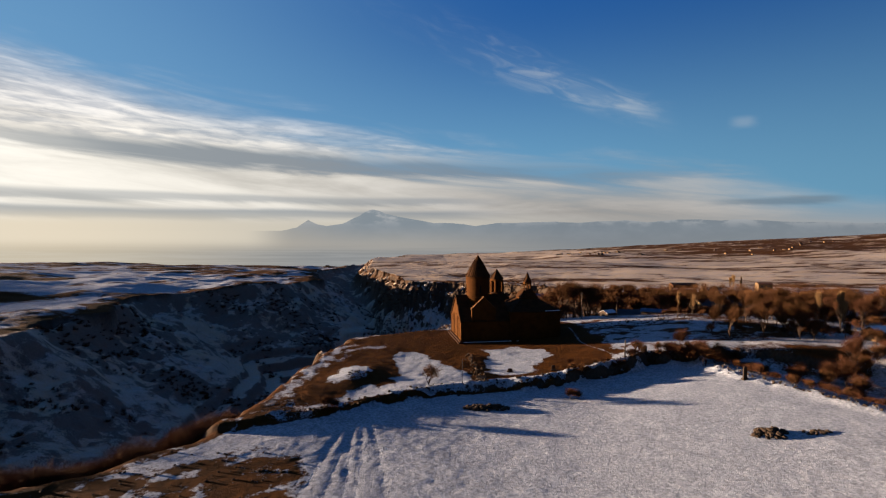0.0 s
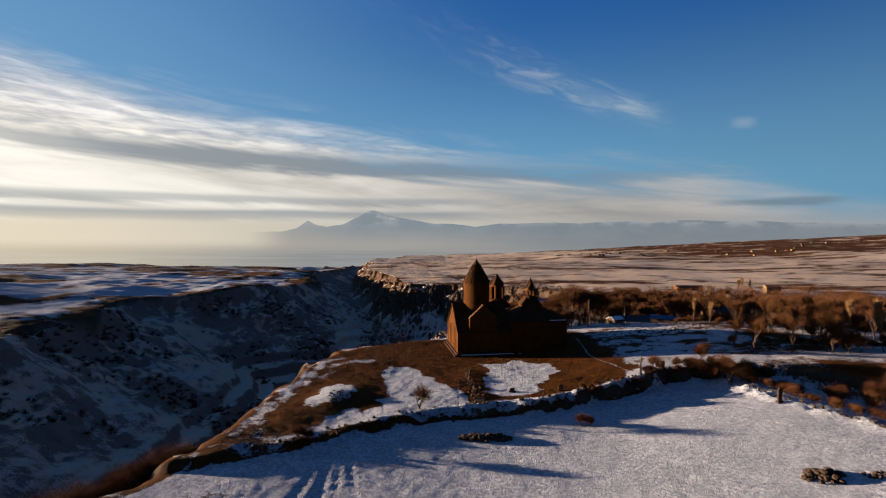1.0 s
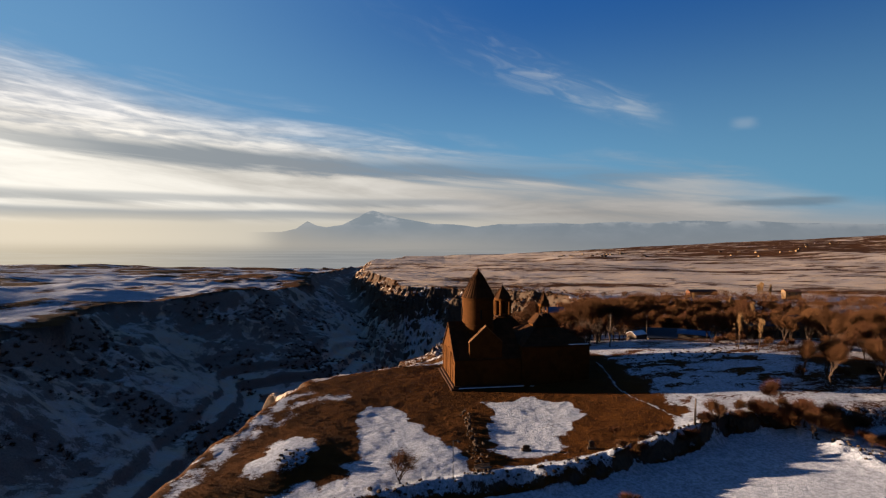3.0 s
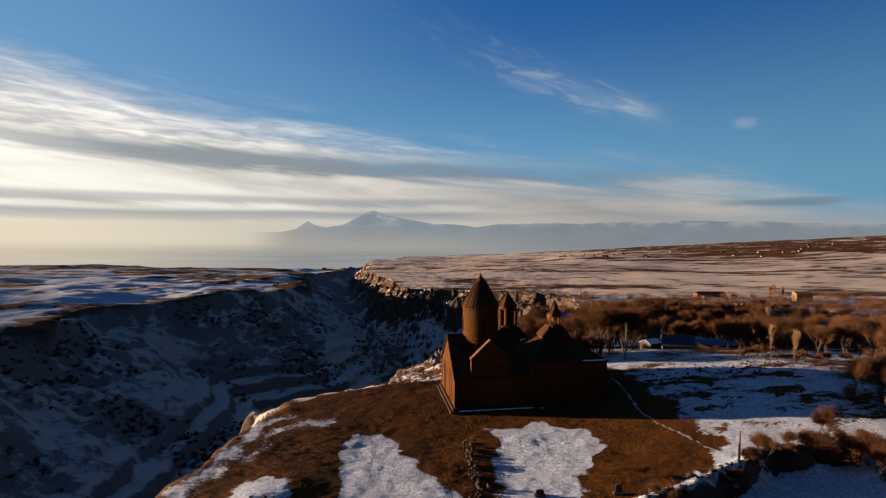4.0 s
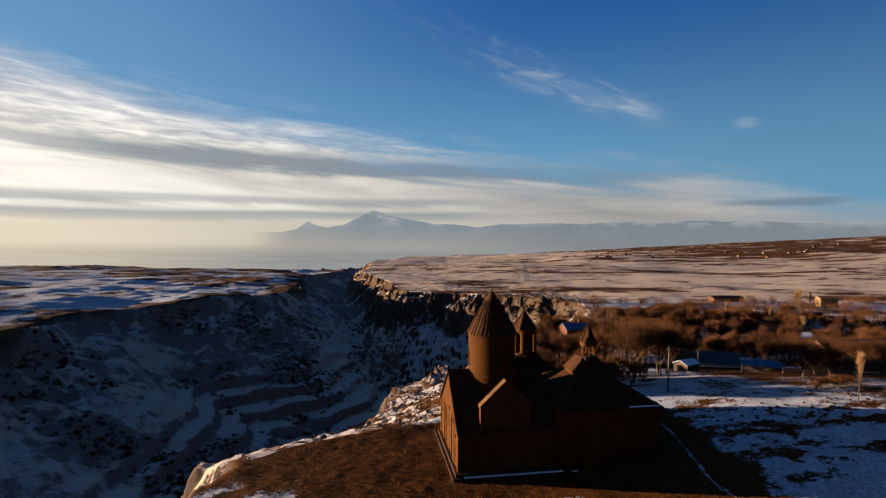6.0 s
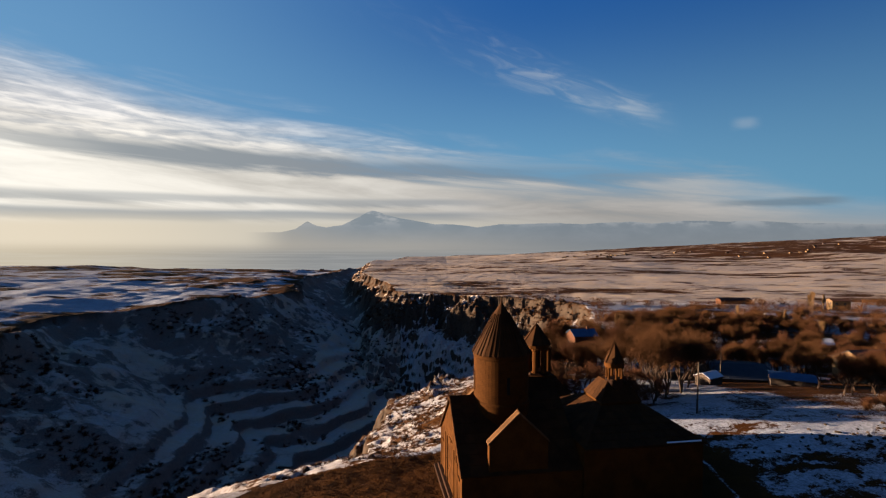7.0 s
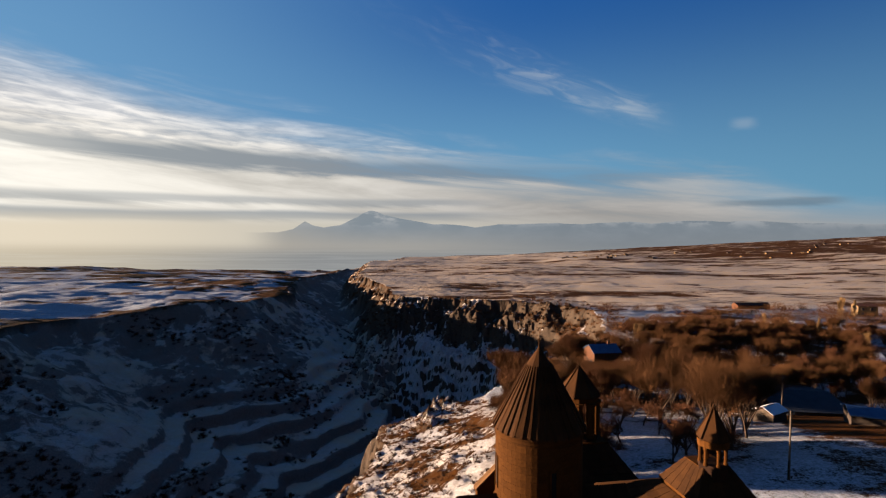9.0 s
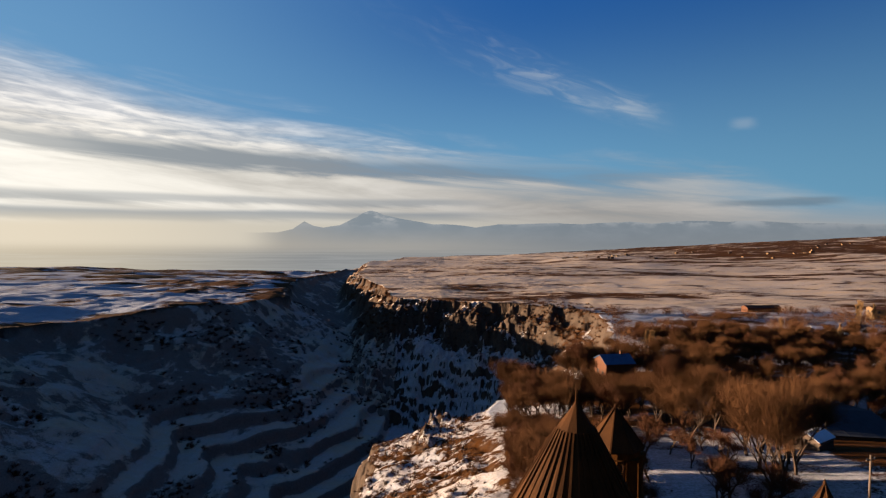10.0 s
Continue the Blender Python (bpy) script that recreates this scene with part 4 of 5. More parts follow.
part("snow_ridge", bevelled(bm, 0.03), M_SNOW, hall, "thin strip of old snow")


# ---- bare trees ----
def mesh_of(name, verts, faces, mat):
    me = bpy.data.meshes.new(name)
    me.from_pydata(verts, [], faces)
    me.materials.append(mat)
    return me


def tube(verts, faces, p, q, r0, r1, sides=5):
    """A tapered limb from p to q."""
    d = (q - p).normalized()
    side = d.orthogonal().normalized()
    other = d.cross(side)
    i = len(verts)
    for c, r in ((p, r0), (q, r1)):
        for k in range(sides):
            a = 2 * math.pi * k / sides
            verts.append(tuple(c + side * (r * math.cos(a)) + other * (r * math.sin(a))))
    for k in range(sides):
        j = (k + 1) % sides
        faces.append((i + k, i + j, i + sides + j, i + sides + k))


def twig(verts, faces, p, d, length, width):
    """A fine forked twig as slender blades."""
    side = d.orthogonal().normalized()
    side.rotate(Matrix.Rotation(random.uniform(0, 6.28), 3, d))
    i = len(verts)
    w = side * width
    for at, turn, ln in ((0.0, 0.0, 1.0), (0.35, 0.75, 0.5), (0.6, -0.8, 0.4)):
        a = p + d * (length * at)
        out = (d + side * turn).normalized()
        verts += [tuple(a - w), tuple(a + w), tuple(a + out * (length * ln))]
    faces += [(i, i + 1, i + 2), (i + 3, i + 4, i + 5), (i + 6, i + 7, i + 8)]


def tree_meshes(seed, height, spread, slim, twigs, twig_len, width, stem, mat):
    """A bare tree: trunk with limbs, and a crown of many fine twigs."""
    random.seed(seed)
    tv, tf, cv, cf, ends = [], [], [], [], []

    def grow(p, d, length, r, level):
        bend = Vector((random.gauss(0, 1), random.gauss(0, 1), random.gauss(0, 0.6))) * (0.10 if slim else 0.20)
        mid = p + (d + bend * 0.5).normalized() * length * 0.5
        end = mid + (d + bend).normalized() * length * 0.5
        tube(tv, tf, p, mid, r, r * 0.8, 5 if level < 2 else 3)
        tube(tv, tf, mid, end, r * 0.8, r * 0.55, 5 if level < 2 else 3)
        ends.append((mid, end, level))
        if level >= 5:
            return
        for _ in range(random.choice((2, 2, 3)) if level else random.choice((3, 4, 5))):
            start = mid.lerp(end, random.uniform(0.1, 1.0))
            out = Vector((random.gauss(0, 1), random.gauss(0, 1), random.gauss(0.15, 0.5))).normalized()
            nd = (d * (1.6 if slim else 1.05) + out * spread * 0.95 + Vector((0, 0, 0.35))).normalized()
            nd.z = max(nd.z, -0.1 + 0.5 * slim)
            grow(start, nd.normalized(), length * (random.uniform(0.8, 1.15) if level == 0 and not slim else random.uniform(0.55, 0.8)), r * 0.6, level + 1)

    grow(Vector((0, 0, -0.4)), Vector((random.gauss(0, 0.05), random.gauss(0, 0.05), 1)), height * (0.42 if slim else 0.22), stem, 0)
    fine = [e for e in ends if e[2] >= (1 if slim else 3)]
    for _ in range(twigs):
        a, b, _level = random.choice(fine)
        p = a.lerp(b, random.uniform(0, 1.1))
        loose = 0.3 if slim else 0.42
        d = ((b - a).normalized() + Vector((random.gauss(0, 1), random.gauss(0, 1), random.gauss(0.5 + 1.2 * slim, 0.7))) * loose).normalized()
        twig(cv, cf, p, d, twig_len * random.uniform(0.4, 1.3), width * random.uniform(0.6, 1.3))
    top = max(v[2] for v in tv + cv)
    k = height / top
    scale = lambda vs: [(x * k, y * k, z * k) for x, y, z in vs]
    return mesh_of("trunk", scale(tv), tf, M_BARK), mesh_of("crown", scale(cv), cf, mat)


def tree(name, meshes, label, category="tree", group=""):
    ob = thing(name, Matrix(), label, category, group)
    for nm, me in zip(("trunk", "crown"), meshes):
        new(nm, me).parent = ob
    return ob


def planted(proto, x, y, size=1.0, turn=None, sink=0.1):
    """A copy of a tree on the ground."""
    turn = random.uniform(0, 360) if turn is None else turn
    m = pose(x, y, gz(x, y) - sink, random.uniform(-3, 3), random.uniform(-3, 3), turn) @ Matrix.Diagonal((size * random.uniform(0.8, 1.25), size * random.uniform(0.8, 1.25), size * random.uniform(0.85, 1.2), 1))
    ob = copy_thing(proto, m)
    return ob


def scatter_stuff(name, label, category, spots, protos, mat):
    """Uncountable small growth or rock, joined: (x, y, z, size)."""
    verts, faces = [], []
    for x, y, z, s in spots:
        pv, pf = random.choice(protos)
        a = random.uniform(0, 6.28)
        ca, sa = math.cos(a) * s, math.sin(a) * s
        i = len(verts)
        verts += [(x + px * ca - py * sa, y + px * sa + py * ca, z + pz * s) for px, py, pz in pv]
        faces += [tuple(i + k for k in f) for f in pf]
    return tagged(new(name, mesh_of(name, verts, faces, mat)), label, category, kind="stuff")


BROAD = [tree("bare_tree", tree_meshes(s, 8.5, sp, False, 2300, 1.6, 0.0095, 0.15, mat), lab, group="village trees")
         for s, sp, mat, lab in ((1, 0.70, M_TWIG, "bare brown orchard tree with dense fine twigs"), (2, 0.62, M_TWIG, "bare brown spreading tree in winter"),
                                 (3, 0.75, M_TWIG_RED, "bare reddish-brown tree with dense twigs"), (4, 0.55, M_TWIG, "tall bare brown tree in winter"))]
SPARSE = [tree("orchard_tree", tree_meshes(s, 6.0, 1.05, False, 900, 1.0, 0.012, 0.15, M_TWIG_RED), "dark leafless orchard tree standing in snow", group="orchard trees") for s in (5, 6)]
POPLAR = [tree("poplar", tree_meshes(s, 11.5, 0.17, True, 3600, 1.4, 0.018, 0.15, M_TWIG_GOLD), "slender bare poplar, pale brown in low sun", group="poplars") for s in (7, 8)]
BUSH = [tree("bush", tree_meshes(s, 3.2, 1.2, False, 1500, 1.1, 0.009, 0.05, mat), lab, "bush", "bushes")
        for s, mat, lab in ((9, M_TWIG, "bare brown rounded bush by the bank"), (10, M_TWIG_RED, "reddish bare thorn bush"))]
THORN = [tree("thorn_tree", tree_meshes(s, 4.6, 1.0, False, 1300, 1.25, 0.009, 0.08, mat), "bare reddish-brown thorn tree on the gorge edge", group="gorge edge brush") for s, mat in ((11, M_TWIG_RED), (12, M_TWIG))]
FRUIT = [tree("fruit_tree", tree_meshes(s, 9.5, sp, False, 2300, 1.7, 0.010, 0.16, mat), "tall bare fruit tree crowded among others", group="village thicket") for s, sp, mat in ((13, 0.60, M_TWIG), (14, 0.50, M_TWIG_RED), (15, 0.68, M_TWIG))]
SPREAD = tree("spreading_thorn", tree_meshes(16, 5.2, 1.5, False, 1700, 1.0, 0.0085, 0.11, M_TWIG), "bare spreading thorn tree standing in snow by the bank")
PROTOS = BROAD + THORN + FRUIT + SPARSE + POPLAR + BUSH

random.seed(21)
# poplars by the yard and along the lane
for x, y, s in ((63.9, 11.9, 0.80), (66.9, 8.8, 0.84), (96.5, -4.8, 0.95), (91.7, -20.8, 1.12), (70, 168, 1.0), (73, 172, 0.9), (76, 175, 0.8), (150, 150, 0.9), (128, 96, 0.9), (205, 236, 1.3), (210, 240, 1.4), (214, 236, 1.2), (-56, -74, 0.42), (-60, -77, 0.5)):
    planted(random.choice(POPLAR), x, y, s)
# bushes on the bank, in the field and by the graves
for x, y, s, k in ((14.6, -51.6, 0.85, 1), (16.0, -51.0, 0.7, 0), (-30.5, -61.5, 0.9, 0), (-28.9, -60.8, 0.75, 1), (43.5, -30.2, 1.5, 1), (46.5, -31.2, 1.7, 0), (49.2, -32.2, 1.6, 1), (51.5, -34.0, 1.4, 0),
                   (47.0, -28.0, 1.5, 1), (53.5, -31.0, 1.6, 0), (56.5, -34.0, 1.5, 1), (19.5, -40.5, 0.7, 0), (18.5, -35.0, 0.6, 1), (60.0, -39.0, 1.2, 0), (64.0, -42.0, 1.3, 1), (67.0, -47.0, 1.3, 0), (62.0, -46.0, 1.2, 1), (70.0, -53.0, 1.4, 0),
                   (66.0, -56.0, 1.2, 1), (73.0, -60.0, 1.3, 0), (72.0, -66.0, 1.2, 1), (40.5, -29.4, 0.8, 0), (58.0, -37.5, 1.0, 1)):
    planted(BUSH[k], x, y, s)
for x, y, s in ((34.6, -34.0, 0.62), (48.3, -35.3, 0.62), (76.0, -46.0, 0.7), (82.0, -40.0, 0.7), (88, -34, 0.75), (84.0, -52.0, 0.7)):
    planted(BROAD[3], x, y, s)
# brush hanging on the gorge edge
EDGE = [(-74, -100), (-65, -90), (-54, -84), (-46, -75), (-42, -65)]
for k in range(120):
    t = random.uniform(0, 3.999)
    (ax, ay), (bx, by) = EDGE[int(t)], EDGE[int(t) + 1]
    f, off = t % 1, random.uniform(3.5, 11)
    x, y = ax + (bx - ax) * f - off * 0.75, ay + (by - ay) * f + off * 0.65
    room = -0.9 - gz(x, y)   # up to the brink
    if room > 1.5:
        planted(random.choice(THORN), x, y, min(1.9, room * random.uniform(0.8, 1.12) / 4.6))
# the orchard behind the church
for x, y in ((29, 65.4), (32.6, 60.8), (30.7, 51.7), (28.4, 75.6), (22, 46), (25.5, 56), (34, 70), (38, 62), (36, 52), (24, 69), (20, 58), (41, 72), (33, 44)):
    planted(random.choice(SPARSE), x + random.uniform(-1, 1), y + random.uniform(-1, 1), random.uniform(0.85, 1.2))
# thicket on the cape's landward rim
for k in range(62):
    x, y = random.uniform(8, 48), random.uniform(84, 142)
    if not bool(in_gorge(np.array([x]), np.array([y]))[0]):
        planted(random.choice(BROAD), x, y, random.uniform(1.15, 1.65))
for k in range(42):   # and hidden behind the library, added to shade the yard
    planted(random.choice(THORN + BROAD), random.uniform(3, 16), random.uniform(28, 50), random.uniform(0.7, 1.25))
for k in range(60):   # brush along the cape's crest
    planted(random.choice(THORN), random.uniform(5, 15), random.uniform(30, 94), random.uniform(0.8, 1.5))
for k in range(9):   # a screen before the farm
    planted(random.choice(THORN), random.uniform(84, 98), random.uniform(50, 60), random.uniform(0.7, 1.2))
# trees through the village
KEEP_OUT = ((98, 62, 28, 14), (76, 80, 14, 20), (74, 56, 9, 10), (42, 116, 8, 8), (74, 152, 8, 8), (142, 140, 8, 8), (60, 60, 6, 8))
placed = 0
while placed < 190:
    x, y = random.uniform(36, 200), random.uniform(40, 225)
    if x < 62 and y < 40 or x > 66 + y * 1.15 + 60 or y < 26 and x < 74:
        continue
    if y < 74 and x < 92 and random.random() < 0.85:
        continue
    if any(abs(x - a) < c / 2 and abs(y - b) < d / 2 for a, b, c, d in KEEP_OUT):
        continue
    dense = float(fbm(np.array([x / 34]), np.array([y / 22]), 81, 3)[0])
    if dense < random.uniform(-0.42, 0.02):
        continue
    if bool(in_gorge(np.array([x]), np.array([y]))[0]):
        continue
    planted(random.choice(BROAD), x, y, random.uniform(0.8, 1.35) * (0.8 if y > 190 else 1))
    placed += 1
placed = 0
while placed < 205:   # the thick belts between the gardens
    x, y = random.uniform(48, 190), random.uniform(84, 200)
    if any(abs(x - a) < c / 2 and abs(y - b) < d / 2 for a, b, c, d in KEEP_OUT) or bool(in_gorge(np.array([x]), np.array([y]))[0]):
        continue
    if float(fbm(np.array([x / 45]), np.array([y / 14]), 85, 3)[0]) < random.uniform(-0.25, 0.1):
        continue
    planted(random.choice(FRUIT), x, y, random.uniform(0.8, 1.3))
    placed += 1
placed = 0
while placed < 45:   # the dark belt beyond the yard
    x, y = random.uniform(70, 128), random.uniform(16, 52)
    if y < 10 + (100 - x) * 0.4 or any(abs(x - a) < c / 2 and abs(y - b) < d / 2 for a, b, c, d in KEEP_OUT):
        continue
    planted(random.choice(FRUIT), x, y, random.uniform(0.75, 1.15))
    placed += 1
for x, y, s in ((28, 30, 0.9), (33, 34, 1.0), (30, 38, 1.0), (38, 40, 1.1), (44, 46, 1.2), (47, 52, 1.1), (41, 50, 1.2), (50, 56, 1.1), (44, 58, 1.2), (26, 34, 1.0), (35, 38, 1.1), (40, 44, 1.2), (36, 62, 1.2), (42, 70, 1.2), (48, 76, 1.2), (38, 80, 1.2), (30, 84, 1.2), (52, 84, 1.2), (45, 88, 1.2)):
    planted(random.choice(BROAD if y > 60 or x > 34 else SPARSE), x, y, s * (1.45 if x > 34 else 1.2))
# overgrown hedges beyond the field
count = 0
while count < 190:
    x, y = random.uniform(58, 145), random.uniform(-78, 14)
    if x < 58 + max(0, (-30 - y)) * 0.40 or (x < 78 and y > -14) or (abs(x - 98) < 5 and abs(y + 23) < 5):
        continue
    if float(fbm(np.array([x / 22]), np.array([y / 9]), 87, 3)[0]) < random.uniform(-0.2, 0.1):
        continue
    planted(random.choice(THORN if random.random() < 0.7 else FRUIT[:2]), x, y, random.uniform(0.7, 1.2))
    count += 1
# brush along the top of the bank
for k in range(20):
    x = 18 + 1.75 * k + random.uniform(-0.6, 0.6)
    planted(random.choice(BUSH), x, float(bank_y(x)) + random.uniform(0.2, 1.8), random.uniform(0.4, 0.85))
# a low ragged hedge along the field's edge
for k in range(46):
    t = (k + random.uniform(0, 1)) / 46
    planted(BUSH[1 if random.random() < 0.7 else 0], 52 + 15 * t ** 1.3 + random.uniform(0, 2.5), -33 - 47 * t, random.uniform(0.45, 0.85))
# low hedges in front of the barns
for x0, y0, x1, y1, n in ((72, 16, 120, 2, 22), (62, 20, 74, 26, 7), (100, -22, 128, -40, 12), (76, -12, 100, -24, 12)):
    for k in range(n):
        t = (k + random.uniform(0, 0.8)) / n
        planted(random.choice(BUSH), x0 + (x1 - x0) * t, y0 + (y1 - y0) * t + random.uniform(-1.5, 1.5), random.uniform(0.6, 1.0))
random.seed(25)
spots = []
while len(spots) < 520:
    x, y = random.uniform(60, 330), random.uniform(95, 330)
    if float(fbm(np.array([x / 40]), np.array([y / 16]), 83, 3)[0]) > random.uniform(-0.2, 0.25) and not bool(in_gorge(np.array([x]), np.array([y]))[0]):
        spots.append((x, y, gz(x, y) - 0.2, random.uniform(2.4, 5.2)))
far_protos = []
for k in range(4):
    random.seed(200 + k)
    v, f = [], []
    for _ in range(170):
        q = Vector((random.gauss(0, 0.38), random.gauss(0, 0.38), random.uniform(0.0, 1.0)))
        twig(v, f, q, (Vector((q.x, q.y, 0.6)) + Vector((random.gauss(0, 0.4), random.gauss(0, 0.4), random.gauss(0, 0.3)))).normalized(), random.uniform(0.3, 0.6), 0.012)
    far_protos.append((v, f))
scatter_stuff("far_thickets", "bare brown thickets and hedges beyond the village", "thicket", spots, far_protos, M_TWIG)
SPREAD.matrix_basis = pose(-12.8, -48.4, gz(-12.8, -48.4) - 0.1, 0, 0, 40)
for p in PROTOS:   # the first of each kind stands in the village too
    x, y = random.uniform(110, 160), random.uniform(178, 215)
    p.matrix_basis = pose(x, y, gz(x, y) - 0.1, 0, 0, random.uniform(0, 360))


# ---- stones ----
def stone_mesh(seed, mat):
    random.seed(seed)
    bm = bmesh.new()
    bmesh.ops.create_icosphere(bm, subdivisions=1, radius=0.5)
    flat = random.uniform(0.55, 0.8)
    for v in bm.verts:
        v.co *= random.uniform(0.75, 1.2)
        v.co.z *= flat
    me = bpy.data.meshes.new("stone")
    bm.to_mesh(me), bm.free()
    me.materials.append(mat)
    return me


STONES = [stone_mesh(100 + k, M_BASALT) for k in range(6)]


def stones(name, label, category, spots, mat=None):
    """A heap or line of loose stones: (x, y, size, lift) each a part."""
    x0, y0 = spots[0][0], spots[0][1]
    ob = thing(name, pose(x0, y0, gz(x0, y0)), label, category)
    for x, y, s, lift in spots:
        o = new("stone", random.choice(STONES))
        o.parent = ob
        o.matrix_basis = pose(x - x0, y - y0, gz(x, y) - gz(x0, y0) + lift + s * 0.15, random.uniform(-25, 25), random.uniform(-25, 25), random.uniform(0, 360)) @ Matrix.Diagonal((s, s * random.uniform(0.7, 1.1), s * random.uniform(0.7, 1.0), 1))
    return ob


def heap(cx, cy, rx, ry, n, big, tall):
    out = []
    for _ in range(n):
        a, r = random.uniform(0, 6.28), random.random() ** 0.6
        out.append((cx + rx * r * math.cos(a), cy + ry * r * math.sin(a), random.uniform(0.35, 1) * big, max(0, (1 - r)) * tall * random.random()))
    return out


random.seed(31)
stones("stone_pile", "long pile of dark basalt stones lying on the snow", "stones", heap(-2.0, -57.2, 4.4, 1.3, 85, 1.25, 0.9))
stones("stone_pile", "pile of dark stones on the snowy field", "stones", heap(39.0, -74.0, 2.9, 1.7, 60, 1.3, 1.1))
stones("stone_pile", "scatter of dark stones half under snow", "stones", heap(45.3, -74.5, 2.6, 0.8, 26, 0.8, 0.3))
stones("stone_pile", "stones heaped on a snowy mound", "stones", heap(-28.2, -42.0, 2.6, 2.8, 46, 0.6, 0.2))
line = []
for k in range(70):
    t = k / 69
    line.append((-3.8 + 1.6 * t + random.gauss(0, 0.5), -22 - 24 * t, random.uniform(0.3, 0.8), random.uniform(0, 0.3)))
stones("rubble_wall", "tumbled low wall of pale weathered stones", "wall", line)
line = []
for k in range(290):
    x = -38 + 86 * k / 289
    line.append((x + random.gauss(0, 0.2), float(bank_y(np.array(x))) + 1.0 + random.gauss(0, 0.8), random.choice((0.2, 0.3, 0.35, 0.45, 0.7)) * random.uniform(0.8, 1.2), random.uniform(0, 0.12)))
stones("bank_wall", "dry-stone edging of rough basalt along the bank", "wall", line)
line = []
for k in range(110):
    t = k / 109
    line.append((49 + 13 * t ** 1.3 + random.gauss(0, 0.8), -31 - 40 * t, random.uniform(0.25, 0.7), random.uniform(0, 0.25)))
stones("field_edging", "line of stones and frozen clods along the field", "wall", line)
line = []
for k in range(120):
    x, y = random.uniform(-60, -30), random.uniform(-100, -76)
    if y < -76 - (x + 36) * 0.1 and x < -28:
        line.append((x, y, random.uniform(0.2, 0.55), 0))
stones("field_stones", "pale stones scattered over bare grass", "stones", line)
line = []
for k in range(130):
    t = random.random()
    line.append((36 + 34 * t + random.gauss(0, 2.5), 4 + 12 * t + random.gauss(0, 3), random.uniform(0.25, 0.8), 0))
stones("yard_rubble", "earth clods and rubble across the snowy yard", "stones", line)


def shrub_proto(seed, n, size=1.0):
    random.seed(seed)
    v, f = [], []
    for _ in range(n):
        d = Vector((random.gauss(0, 1), random.gauss(0, 1), abs(random.gauss(0.7, 0.5)))).normalized()
        twig(v, f, Vector((random.gauss(0, 0.25), random.gauss(0, 0.25), 0)), d, random.uniform(0.7, 1.4) * size, 0.07)
    return v, f


random.seed(41)
spots = []
xs, ys = np.random.default_rng(3).uniform(-235, -45, 9000), np.random.default_rng(4).uniform(-60, 520, 9000)
inside_g = in_gorge(xs, ys)
thick = -0.55 * fbm(xs / 46, ys / 38, 66, 3, 0.55) + 0.5 * fbm(xs / 20, ys / 20, 91, 3)
zs = ground_z(xs, ys)
for x, y, z, g, d in zip(xs, ys, zs, inside_g, thick):
    if g and d > random.uniform(-0.02, 0.22):
        spots.append((x, y, z - 0.1, random.uniform(0.8, 2.4)))
scatter_stuff("gorge_scrub", "dark leafless scrub over the gorge slopes", "scrub", spots, [shrub_proto(51 + k, 22) for k in range(4)], M_TWIG_RED)
random.seed(43)
spots = []
xs, ys = np.random.default_rng(5).uniform(-30, 0, 2600), np.random.default_rng(6).uniform(10, 128, 2600)
zs, gg = ground_z(xs, ys), in_gorge(xs, ys)
for x, y, z, g in zip(xs, ys, zs, gg):
    if random.random() < (0.75 if g else 0.3) and z > -34:
        spots.append((x, y, z - 0.05, random.uniform(0.25, 0.75)))
scatter_stuff("dry_tufts", "dry grass tufts poking through snow on the cape", "grass", spots, [shrub_proto(61 + k, 14) for k in range(3)], M_TWIG)
rockv = []
for me in STONES:
    rockv.append(([tuple(v.co) for v in me.vertices], [tuple(p.vertices) for p in me.polygons]))
spots = [(x, y, z, random.uniform(0.15, 0.55) * (2.6 if random.random() < 0.05 else 1)) for x, y, z, g in list(zip(xs, ys, zs, gg))[:1600] if g and z > -40]
scatter_stuff("cape_rocks", "rough basalt outcrops on the snowy cape", "rocks", spots, rockv, M_BASALT)
xs, ys = np.random.default_rng(7).uniform(-60, 110, 2200), np.random.default_rng(8).uniform(318, 440, 2200)
zs, gg, dr_ = ground_z(xs, ys), in_gorge(xs, ys), away(xs, ys, RIM_R)
spots = [(x, y, z, random.uniform(0.8, 2.6)) for x, y, z, g, d in zip(xs, ys, zs, gg, dr_) if g and d < 34]
scatter_stuff("cliff_blocks", "broken basalt blocks of the far gorge wall", "rocks", spots, rockv, M_BASALT)

xs, ys = np.random.default_rng(9).uniform(-50, 112, 2600), np.random.default_rng(10).uniform(270, 425, 2600)
zs, gg, dr_ = ground_z(xs, ys), in_gorge(xs, ys), away(xs, ys, RIM_R)
spots = [(x, y, z - 0.2, random.uniform(0.7, 2.3)) for x, y, z, g, d in zip(xs, ys, zs, gg, dr_) if d < 42 and random.random() < ((0.9 if x > 50 else 0.3) if g else 0.25 * (x > 60))]
scatter_stuff("wall_brush", "bare brown brush clinging to the far gorge wall", "scrub", spots, [shrub_proto(71 + k, 26) for k in range(3)], M_TWIG)

